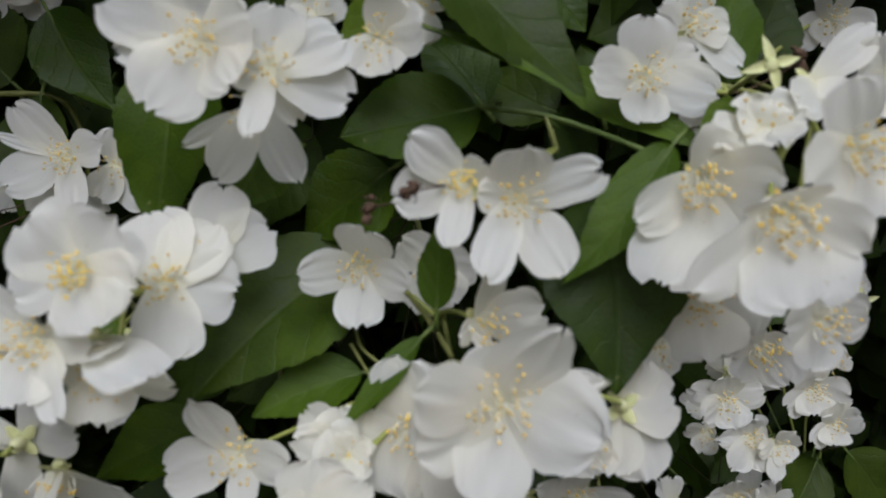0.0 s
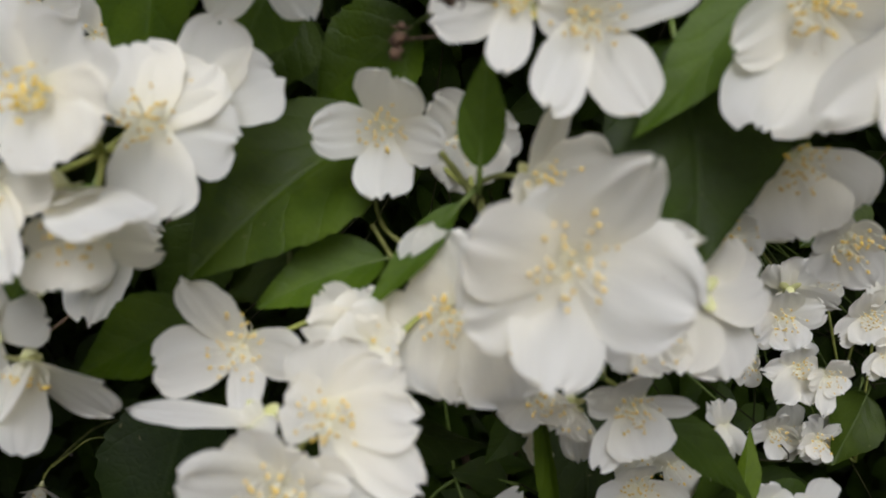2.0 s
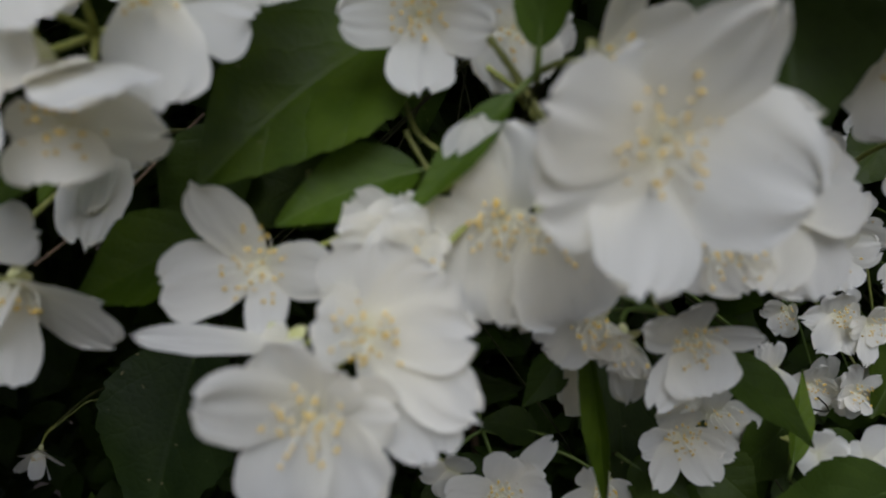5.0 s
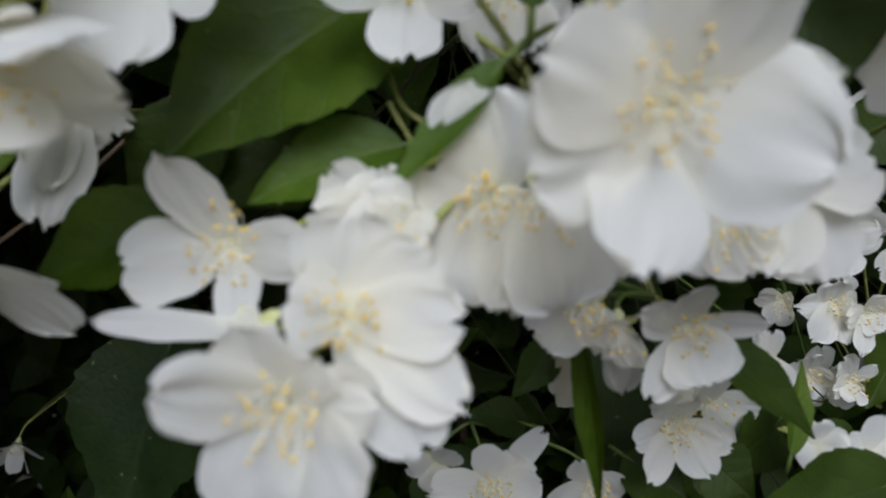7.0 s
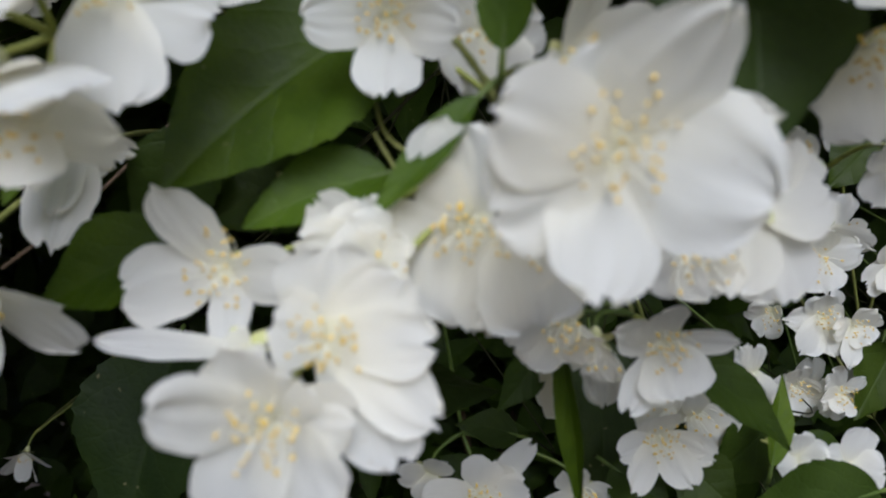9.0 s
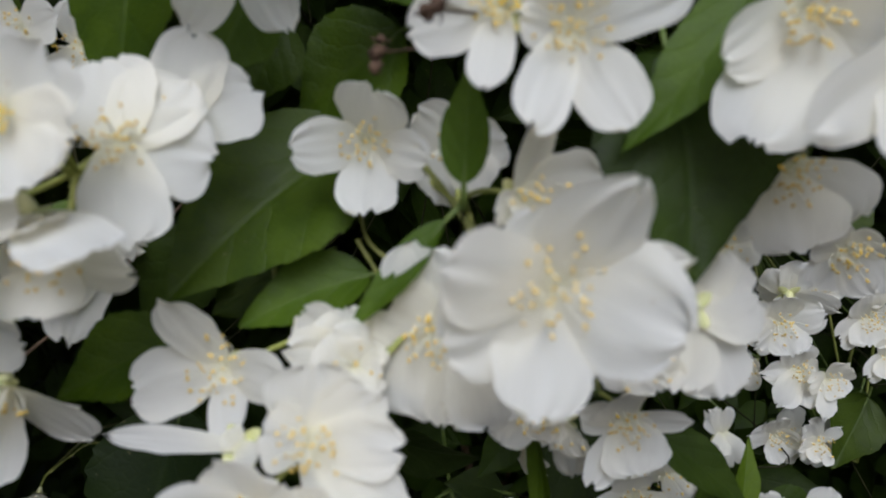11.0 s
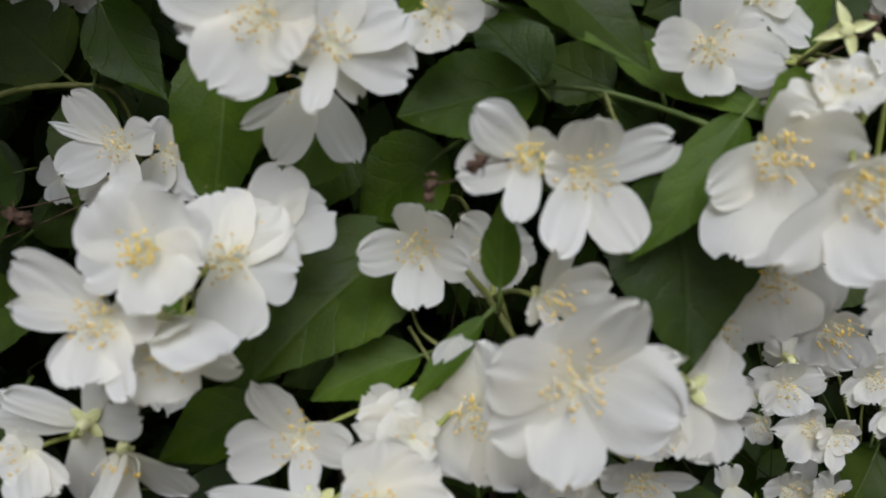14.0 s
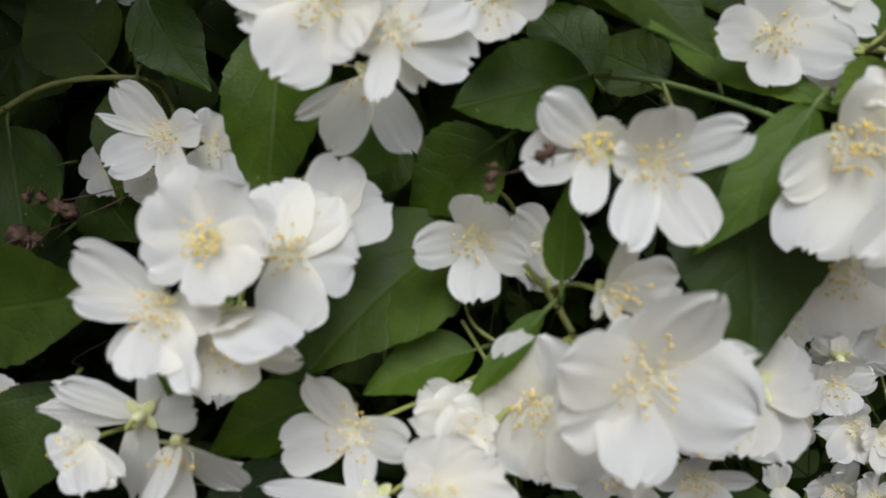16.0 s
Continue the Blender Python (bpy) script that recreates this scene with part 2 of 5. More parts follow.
def petal_mesh(length, width, rise, rng, cup=0.14, ruffle=1.0, point=None, bow=None, lop=None):
    """One petal along +y from the flower's heart, its face to +z: narrow claw, broad blade, softly waved and sometimes notched."""
    bm = bmesh.new()
    ns, nu = 22, 27
    ph = [rng.uniform(0, 40) for _ in range(6)]
    lop = rng.uniform(-0.06, 0.06) if lop is None else lop
    notch, cleft = (rng.uniform(0.04, 0.09), rng.uniform(-0.4, 0.4)) if rng.random() < 0.22 else (0.0, 0.0)
    point = rng.uniform(0.0, 0.35) if point is None else point
    bow = rng.uniform(-0.01, 0.05) * length if bow is None else bow * 0.001
    curl = rng.uniform(-0.05, 0.04) * length
    rolls = [rng.uniform(-0.03, 0.03) * width for _ in range(2)]
    ridges = [[rng.uniform(-1, 1) for _ in range(8)] for _ in range(4)]
    blunt, close = 9.0 - 6.0 * point, 0.40 + 0.48 * point
    rows = []
    for i in range(ns + 1):
        s = 0.988 * (i / ns) ** 0.86
        prof = (0.38 + 0.62 * math.sin(1.5708 * min(1.0, s / 0.66))) * max(0.0, 1 - s ** blunt) ** close
        row = []
        for j in range(nu):
            u = 2 * j / (nu - 1) - 1
            margin = 1 + ruffle * (0.07 * noise.noise(Vector((2.6 * s, ph[0] + (u > 0) * 9, 0))) + 0.03 * noise.noise(Vector((7 * s, ph[1] + (u > 0) * 9, 3)))) * min(1.0, s * 2.5) + 0.055 * angled(ridges[u > 0], s) * min(1.0, s * 2)
            x = u * prof * margin * width * 0.5 + lop * width * s * s
            ragged = 0.11 * noise.noise(Vector((1.6 * u, ph[2], 1))) + 0.07 * noise.noise(Vector((3.8 * u, ph[3], 2))) + 0.026 * noise.noise(Vector((10 * u, ph[4], 5)))
            ragged += 0.06 * angled(ridges[2], 0.5 + 0.5 * u)
            y = length * (s - (notch * math.exp(-((u - cleft) / 0.2) ** 2) + ruffle * ragged) * s ** 3)
            h = rise * s ** 1.25 + bow * 4 * s * (1 - s) - curl * s ** 5
            h += cup * width * (u * prof) ** 2 * 0.28 * math.sin(min(1.0, s * 1.2) * 2.6)
            h -= rolls[u > 0] * abs(u) ** 3.5 * s * s
            h += width * ruffle * s * (0.060 * noise.noise(Vector((1.1 * u, 1.6 * s, ph[5]))) + 0.028 * noise.noise(Vector((3.1 * u, 2.6 * s, ph[0]))))
            h += width * ruffle * s * s * (0.006 * math.sin(6.5 * u + ph[1] + 2 * s) + 0.003 * math.sin(15 * u + ph[3] - 3 * s))
            h += 0.015 * width * angled(ridges[3], 0.5 + 0.5 * u) * s
            h -= 0.005 * width * math.exp(-(u / 0.1) ** 2) * math.sin(3.1 * s)
            row.append((Vector((x, y, h)), (s, 0.5 + 0.5 * u * prof)))
        rows.append(row)
    sheet(bm, rows)
    bmesh.ops.remove_doubles(bm, verts=bm.verts, dist=1e-6)
    return bm


def stamen_meshes(pollen):
    """Pairs of a thin bowed filament and the anther at its end."""
    made = []
    rng = random.Random(5)
    for k in range(6):
        bm = bmesh.new()
        tall, lean = 0.0062 + 0.0006 * k, rng.uniform(0.0005, 0.002)
        tube(bm, arc((0, 0, 0), (0, 0, tall), (0, lean, 0), 5), [0.00016, 0.00013, 0.00011, 0.0001, 0.00009], 5)
        filament = mesh_of("stamen", bm, FILAMENT)
        bm = bmesh.new()
        m = Matrix.Translation((0, 0, tall)) @ Matrix.Rotation(rng.uniform(0.4, 1.3), 4, "X") @ Matrix.Rotation(rng.uniform(0, 3), 4, "Z") @ Matrix.Diagonal((0.00035, 0.00046, 0.00084, 1))
        got = bmesh.ops.create_icosphere(bm, subdivisions=1, radius=1.0, matrix=m)
        for v in got["verts"]:
            v.co += Vector((rng.uniform(-1, 1), rng.uniform(-1, 1), rng.uniform(-1, 1))) * 0.00009
        made.append((filament, mesh_of("anther", bm, pollen)))
    return made


STAMENS, STAMENS_FRESH = stamen_meshes(ANTHER), stamen_meshes(ANTHER_FRESH)


def calyx_meshes():
    """A green cup, and one of the four pointed sepals behind the petals."""
    bm = bmesh.new()
    tube(bm, [Vector((0, 0, z)) for z in (-0.0062, -0.0048, -0.0026, -0.0006)], [0.0010, 0.0019, 0.0026, 0.0029], 10)
    cup = mesh_of("calyx", bm, SEPAL)
    bm = bmesh.new()
    rows = []
    for i in range(7):
        s = i / 6
        w = 0.0028 * (1 - s) ** 0.7 * (0.75 + 0.9 * s) + 1e-5
        rows.append([(Vector((u * w, 0.0020 + 0.0058 * s, -0.0016 + 0.0014 * s - 0.0006 * s * s + 0.0008 * u * u * (1 - s))), (s, 0.5 + 0.5 * u)) for u in (-1, -0.5, 0, 0.5, 1)])
    sheet(bm, rows)
    return cup, mesh_of("sepal", bm, SEPAL)


CALYX, SEPAL_LEAF = calyx_meshes()
MM = 0.001


def flower(label, at, facing, petals, node, stamens=20, spread=0.55, cup=0.14, ruffle=0.8, seed=0, tall=1.0, fresh=False, stalk=None):
    """A blossom: each petal, back to front, by its turn round the facing axis (degrees from upright), length, width, rise of its tip (mm) and how pointed it is."""
    rng = random.Random(seed * 31 + 7)
    place = Matrix.Translation(at) @ axes(facing)
    ob = thing("flower", place, label, "flower", "white mock orange flowers")
    for k, (turn, length, width, rise, *point) in enumerate(petals):
        p = part("petal", petal_mesh(length * MM, width * MM, rise * MM, rng, cup, ruffle, *point), PETAL, ob)
        p.matrix_basis = Matrix.Translation((0, 0, 0.0003 * k)) @ Matrix.Rotation(radians(turn), 4, "Z")
    stamens = int(stamens * 1.45)
    for k in range(stamens):
        filament, anther = (STAMENS_FRESH if fresh else STAMENS)[rng.randrange(6)]
        s = new("stamen", filament)
        s.parent = ob
        new("anther", anther).parent = s
        r, a = spread * math.sqrt((k + 0.5) / stamens), 2.39996 * k + rng.uniform(-0.4, 0.4)
        lean = Matrix.Rotation(a, 4, "Z") @ Matrix.Rotation(-r * 1.25 - rng.uniform(-0.14, 0.16), 4, "X")
        s.matrix_basis = Matrix.Translation((-math.sin(a) * 0.0018 * r * 2, math.cos(a) * 0.0018 * r * 2, 0.0002)) @ lean @ Matrix.Scale(tall * rng.uniform(0.78, 1.14), 4)
    c = new("calyx", CALYX)
    c.parent = ob
    c.scale = (0.82, 0.82, 0.9)
    tagged(c, "pale green calyx with pointed sepals")
    for q in range(4):
        sepal = new("sepal", SEPAL_LEAF)
        sepal.parent = c
        sepal.matrix_basis = Matrix.Rotation(q * 1.5708 + 0.785, 4, "Z")
    # the stalk, from the calyx to the twig that bears the flower
    back = place.inverted() @ Vector(node)
    start = Vector((0, 0, -0.0055))
    bm = bmesh.new()
    pts = []
    for k in range(11):
        f = k / 10
        ctrl = Vector((0, 0, -0.0055 - min(0.013, 0.45 * (back - start).length)))
        pts.append(start * (1 - f) ** 2 + ctrl * 2 * f * (1 - f) + back * f * f)
    tube(bm, pts, [0.00068 + 0.0002 * k / 10 for k in range(11)], 7)
    part("flower_stalk", bm, stalk or STEM_FRESH, ob, "thin green flower stalk")
    return ob


def leaf_mesh(length, width, bend, fold, rng, teeth=0.03, round_=0.0):
    """A leaf along +y, face to +z: egg-shaped, pointed, with shallow teeth, folded on its midrib and bent along its length."""
    bm = bmesh.new()
    ns, nu = 57, 13
    ph = [rng.uniform(0, 6.28) for _ in range(4)]
    twist, sway = rng.uniform(-0.22, 0.22), rng.uniform(-0.05, 0.05)
    rows = []
    for i in range(ns + 1):
        s = i / ns
        body = math.sin(3.14159 * s ** (0.74 + 0.1 * round_)) ** (0.80 - 0.2 * round_)
        tip = 1 - 0.38 * (1 - round_) * max(0.0, (s - 0.55) / 0.45) ** 0.8 if s > 0.55 else 1.0
        prof = body * tip
        saw = 1 + teeth * ((s * 9.5) % 1.0 - 0.5) * 2 * (0.15 < s < 0.95)
        row = []
        for j in range(nu):
            u = 2 * j / (nu - 1) - 1
            x = u * prof * width * 0.5 * (saw if abs(u) > 0.9 else 1) + sway * length * math.sin(3.1 * s)
            wave = 0.030 * width * (math.sin(6 * s + ph[0] + (u > 0) * 2) * u * u + 0.6 * math.sin(11 * s + ph[1] + 2 * u) * abs(u))
            h = -bend * length * (s * s) + fold * abs(u) ** 1.3 * prof * width * 0.5 + wave
            h += twist * u * prof * width * 0.5 * s
            row.append((Vector((x, length * s * (1 - 0.3 * bend * s), h)), (s, 0.5 + 0.5 * u * max(prof, 0.02))))
        rows.append(row)
    sheet(bm, rows)
    bmesh.ops.remove_doubles(bm, verts=bm.verts, dist=1e-7)
    rib = bmesh.new()
    tube(rib, [Vector((0, -0.007, -0.0012)), Vector((0, -0.003, -0.0005)), Vector((0, 0.0, -0.0002)), Vector((sway * length * 0.9, length * 0.3, -0.0006 - bend * length * 0.09)), Vector((sway * length, length * 0.6, -0.0005 - bend * length * 0.36))],
         [0.0009, 0.00085, 0.0007, 0.00045, 0.0002], 6)
    return bm, rib


def leaf(branch, at, along, facing, length, width, bend=0.1, fold=0.25, mat=None, seed=0, label="", teeth=0.03, round_=0.0):
    rng = random.Random(seed * 17 + 3)
    y = Vector(along).normalized()
    z = Vector(facing) - y * y.dot(Vector(facing))
    z.normalize()
    m = Matrix((y.cross(z), y, z)).transposed().to_4x4()
    blade, rib = leaf_mesh(length * MM, width * MM, bend, fold, rng, teeth, round_)
    ob = part("leaf", blade, mat or LEAF, branch, label)
    part("midrib", rib, PETIOLE, ob)
    ob.matrix_basis = branch.matrix_basis.inverted() @ Matrix.Translation(at) @ m
    return ob


def stem(branch, points, thick, mat=None, name="stem", label=""):
    """A bent twig through the given places; thick in mm, from its first to its last place."""
    inv = branch.matrix_basis.inverted()
    ps = [inv @ Vector(p) for p in points]
    smooth = []
    for k in range(len(ps) - 1):
        a, b, c, d = ps[max(k - 1, 0)], ps[k], ps[k + 1], ps[min(k + 2, len(ps) - 1)]
        for q in range(6):
            f = q / 6
            smooth.append(0.5 * (2 * b + (c - a) * f + (2 * a - 5 * b + 4 * c - d) * f * f + (3 * b - a - 3 * c + d) * f ** 3))
    smooth.append(ps[-1])
    n = len(smooth)
    bm = bmesh.new()
    tube(bm, smooth, [MM * 0.5 * (thick[0] + (thick[1] - thick[0]) * k / (n - 1)) * (1 + 0.12 * math.sin(2.1 * k)) for k in range(n)], 8)
    return part(name, bm, mat or STEM_GREEN, branch, label)


# ---- ground and the shrub behind ----
def ground():
    bm = bmesh.new()
    bmesh.ops.create_grid(bm, x_segments=80, y_segments=80, size=1.0)
    for v in bm.verts:
        v.co.x, v.co.y = math.copysign(abs(v.co.x) ** 3, v.co.x) * 400, math.copysign(abs(v.co.y) ** 3, v.co.y) * 400
        v.co.z = 0.03 * noise.noise(v.co * 2.0) if abs(v.co.x) < 20 and abs(v.co.y) < 20 else 0.0
    tagged(new("ground", mesh_of("ground", bm, SOIL)), "dark bare soil under the shrub", "ground", kind="structure")


ground()


def foliage(name, count, inside, lo, hi, size, rng, mat, label, lean):
    """Many small real leaves in one mesh, kept where inside() says so."""
    verts, faces, uvs = [], [], []
    shape = [(0.0, 0.02), (0.16, 0.62), (0.36, 0.98), (0.58, 0.86), (0.80, 0.44), (1.0, 0.0)]
    made = tries = 0
    while made < count and tries < count * 30:
        tries += 1
        p = Vector([rng.uniform(a, b) for a, b in zip(lo, hi)])
        if not inside(p):
            continue
        made += 1
        length = rng.uniform(*size)
        width = length * rng.uniform(0.42, 0.62)
        z = Vector((rng.gauss(0, 0.5) + lean[0], rng.gauss(0, 0.5) + lean[1], rng.gauss(0, 0.4) + lean[2])).normalized()
        y = Vector((rng.gauss(0, 1), rng.gauss(0, 0.6), rng.gauss(-0.5, 0.7)))
        y = (y - z * y.dot(z)).normalized()
        x = y.cross(z)
        bend, fold = rng.uniform(0.0, 0.3), rng.uniform(0.1, 0.4)
        first = len(verts)
        for s, w in shape:
            for u in (-1, 0, 1):
                verts.append(p + x * (u * w * width * 0.5) + y * (s * length) + z * (fold * abs(u) * w * width * 0.5 - bend * length * s * s))
                uvs.append((s, 0.5 + 0.5 * u * max(w, 0.02)))
        for i in range(len(shape) - 1):
            for j in (0, 1):
                a = first + i * 3 + j
                faces.append((a, a + 1, a + 4, a + 3))
    me = bpy.data.meshes.new(name)
    me.from_pydata(verts, [], faces)
    layer = me.uv_layers.new()
    layer.data.foreach_set("uv", [c for l in me.loops for c in uvs[l.vertex_index]])
    me.polygons.foreach_set("use_smooth", [True] * len(me.polygons))
    me.materials.append(mat)
    return tagged(new(name, me), label, "foliage", kind="stuff")


def shrub():
    rng = random.Random(11)
    ob = thing("shrub", (0.0, 1.05, 0.0), "large mock orange shrub of thin brown canes in the soil", "shrub")
    for k in range(13):
        a = rng.uniform(0, 6.28)
        foot = Vector((0.16 * math.cos(a), 1.05 + 0.13 * math.sin(a), -0.03))
        out = Vector((rng.uniform(-0.75, 0.75), 0.9 + rng.uniform(-0.25, 0.5), rng.uniform(1.3, 1.95)))
        midway = foot.lerp(out, 0.5) + Vector((rng.uniform(-0.08, 0.08), 0.05, 0.12))
        stem(ob, [foot, midway, out], (16, 4), STEM_BROWN, "cane", "thin brown woody cane")


shrub()


def behind(p):
    """The shrub's body, with the hollow in front of it in which the flowering twigs hang."""
    e = ((p.x + 0.06) / 1.15) ** 2 + ((p.y - 1.05) / 0.95) ** 2 + ((p.z - 1.08) / 1.0) ** 2 + 0.55 * noise.noise(p * 2.3) + 0.3 * noise.noise(p * 6)
    face = 0.20 + 0.05 * noise.noise(p * 7)
    hollow = 0.47 - min(0.12, max(0.0, -p.x)) * min(1.0, max(0.0, 6.0 * (p.z - 1.17))) + min(0.2, 0.95 * max(0.0, p.x)) + min(0.34, 2.4 * max(0.0, -p.x - 0.02)) * min(1.0, max(0.0, 5.0 * (1.17 - p.z))) + (0.10 + 0.24 * (abs(p.x - 0.03) < 0.12)) * min(1.0, max(0.0, 6.0 * (1.13 - p.z))) + 0.10 * noise.noise(p * 6)
    wide = abs(p.x - 0.03) < 0.20 + 0.66 * max(0.0, p.y)
    tall = abs(p.z - 1.165 + 0.19 * p.y) < 0.07 + 0.42 * max(0.0, p.y)
    return e < 1.0 and p.y > (hollow if wide and tall else face)


foliage("shrub_leaves", 39000, behind, (-1.5, 0.1, 0.12), (1.45, 2.25, 2.45), (0.045, 0.085), random.Random(3), LEAF_DARK, "dense dark green leaves of the shrub", (0, -0.6, 0.6))

# ---- flowering twigs, leaves and flowers ----

branch_a = thing("leafy_branch", (-0.0636, 0.2320, 1.2380), "thin twig with white flowers and ovate green leaves", "branch", "flowering twigs")
stem(branch_a, [(-0.0836, 0.4520, 1.2580), (-0.0736, 0.3420, 1.2600), (-0.0636, 0.2320, 1.2380)], (3.2, 1.6), STEM_GREEN)

branch_t = thing("leafy_branch", (-0.0140, 0.2808, 1.2627), "thin twig with white flowers near the top", "branch", "flowering twigs")
stem(branch_t, [(-0.0340, 0.5008, 1.2827), (-0.0240, 0.3908, 1.2847), (-0.0140, 0.2808, 1.2627)], (3.2, 1.6), STEM_GREEN)

branch_corner = thing("leafy_branch", (-0.2113, 0.3691, 1.2959), "twig with white flowers at the dim edge of the shrub", "branch", "flowering twigs")
stem(branch_corner, [(-0.2313, 0.5891, 1.3159), (-0.2213, 0.4791, 1.3179), (-0.2113, 0.3691, 1.2959)], (3.2, 1.6), STEM_GREEN)

branch_b = thing("leafy_branch", (-0.1558, 0.3125, 1.1881), "thin twig with white flowers and dark leaves", "branch", "flowering twigs")
stem(branch_b, [(-0.1758, 0.5325, 1.2081), (-0.1658, 0.4225, 1.2101), (-0.1558, 0.3125, 1.1881)], (3.2, 1.6), STEM_GREEN)

branch_c = thing("leafy_branch", (-0.0953, 0.2086, 1.1579), "thin twig with a dense cluster of white flowers", "branch", "flowering twigs")
stem(branch_c, [(-0.1153, 0.4286, 1.1779), (-0.1053, 0.3186, 1.1799), (-0.0953, 0.2086, 1.1579)], (3.2, 1.6), STEM_GREEN)

branch_u = thing("leafy_branch", (-0.1355, 0.2225, 1.1049), "twig with fading white flowers and a pale calyx", "branch", "flowering twigs")
stem(branch_u, [(-0.1555, 0.4425, 1.1249), (-0.1455, 0.3325, 1.1269), (-0.1355, 0.2225, 1.1049)], (3.2, 1.6), STEM_GREEN)

branch_d = thing("leafy_branch", (-0.0027, 0.2329, 1.1462), "thin forked green twig with white flowers", "branch", "flowering twigs")
stem(branch_d, [(-0.0227, 0.4529, 1.1662), (-0.0127, 0.3429, 1.1682), (-0.0027, 0.2329, 1.1462)], (3.2, 1.6), STEM_GREEN)

branch_e = thing("leafy_branch", (0.0375, 0.2375, 1.2022), "green twig with paired leaves and white flowers", "branch", "flowering twigs")
stem(branch_e, [(0.0575, 0.4575, 1.2222), (0.0475, 0.3475, 1.2242), (0.0375, 0.2375, 1.2022)], (3.2, 1.6), STEM_GREEN)

branch_f = thing("leafy_branch", (0.0935, 0.2369, 1.2200), "green branch with white flowers and a spent calyx", "branch", "flowering twigs")
stem(branch_f, [(0.1135, 0.4569, 1.2400), (0.1035, 0.3469, 1.2420), (0.0935, 0.2369, 1.2200)], (3.2, 1.6), STEM_GREEN)

branch_g = thing("leafy_branch", (0.1123, 0.2190, 1.2144), "twig bowed under a heavy cluster of white flowers", "branch", "flowering twigs")
stem(branch_g, [(0.1323, 0.4390, 1.2344), (0.1223, 0.3290, 1.2364), (0.1123, 0.2190, 1.2144)], (3.2, 1.6), STEM_GREEN)

branch_h = thing("leafy_branch", (0.0028, 0.2154, 1.1358), "thin green twig bearing the largest white flowers", "branch", "flowering twigs")
stem(branch_h, [(-0.0172, 0.4354, 1.1558), (-0.0072, 0.3254, 1.1578), (0.0028, 0.2154, 1.1358)], (3.2, 1.6), STEM_GREEN)

branch_q = thing("leafy_branch", (0.0433, 0.2574, 1.0813), "twig with white flowers and narrow leaves", "branch", "flowering twigs")
stem(branch_q, [(0.0633, 0.4774, 1.1013), (0.0533, 0.3674, 1.1033), (0.0433, 0.2574, 1.0813)], (3.2, 1.6), STEM_GREEN)

branch_r = thing("leafy_branch", (0.0766, 0.3131, 1.0263), "low twig with white flowers and narrow leaves", "branch", "flowering twigs")
stem(branch_r, [(0.0966, 0.5331, 1.0463), (0.0866, 0.4231, 1.0483), (0.0766, 0.3131, 1.0263)], (3.2, 1.6), STEM_GREEN)

branch_s = thing("leafy_branch", (-0.0053, 0.3203, 1.0106), "low twig with white flowers beneath the others", "branch", "flowering twigs")
stem(branch_s, [(-0.0253, 0.5403, 1.0306), (-0.0153, 0.4303, 1.0326), (-0.0053, 0.3203, 1.0106)], (3.2, 1.6), PETIOLE)

stem(branch_r, [(0.0866, 0.4231, 1.0483), (0.0980, 0.3950, 1.0500), (0.1285, 0.3567, 1.0270)], (1.8, 1.2), PETIOLE, "twig", "thin green twig")

branch_j = thing("leafy_branch", (0.2550, 0.5262, 1.0208), "farther twig crowded with small white flowers", "branch", "flowering twigs")
stem(branch_j, [(0.2475, 0.6381, 1.0724), (0.2150, 0.5400, 1.0620), (0.1880, 0.4600, 1.0480)], (2.2, 1.5), STEM_GREEN, "twig", "thin green twig")
for end in ((0.1693, 0.3918, 1.0661), (0.1740, 0.3966, 1.0786), (0.2065, 0.4452, 1.0226), (0.2205, 0.4404, 1.0192), (0.1848, 0.4551, 1.0216), (0.1726, 0.4367, 1.0461), (0.2441, 0.4507, 1.0502), (0.2560, 0.4480, 1.0294), (0.2541, 0.4515, 1.0674), (0.2243, 0.4647, 1.0608), (0.1999, 0.4506, 0.9828), (0.2210, 0.4455, 0.9807)):
    fork = Vector((0.2475, 0.6381, 1.0724))
    stem(branch_j, [fork, fork.lerp(Vector(end), 0.55) + Vector((0, 0.02, 0.012)), end], (1.8, 1.1), PETIOLE, "twig", "thin green twig")
stem(branch_j, [(0.2400, 0.7500, 1.1000), (0.2475, 0.6381, 1.0724), (0.2550, 0.5262, 1.0208)], (3.2, 1.6), STEM_GREEN)

branch_m = thing("leafy_branch", (0.1180, 0.2974, 1.1215), "thin twig in the shade behind larger flowers", "branch", "flowering twigs")
stem(branch_m, [(0.1600, 0.6000, 1.1600), (0.1390, 0.4487, 1.1527), (0.1180, 0.2974, 1.1215)], (3.2, 1.6), STEM_GREEN)

branch_k = thing("leafy_branch", (0.2642, 0.4748, 0.9423), "twig with white flowers at the shrub edge", "branch", "flowering twigs")
stem(branch_k, [(0.2700, 0.7200, 1.0200), (0.2671, 0.5974, 0.9932), (0.2642, 0.4748, 0.9423)], (3.2, 1.6), STEM_GREEN)

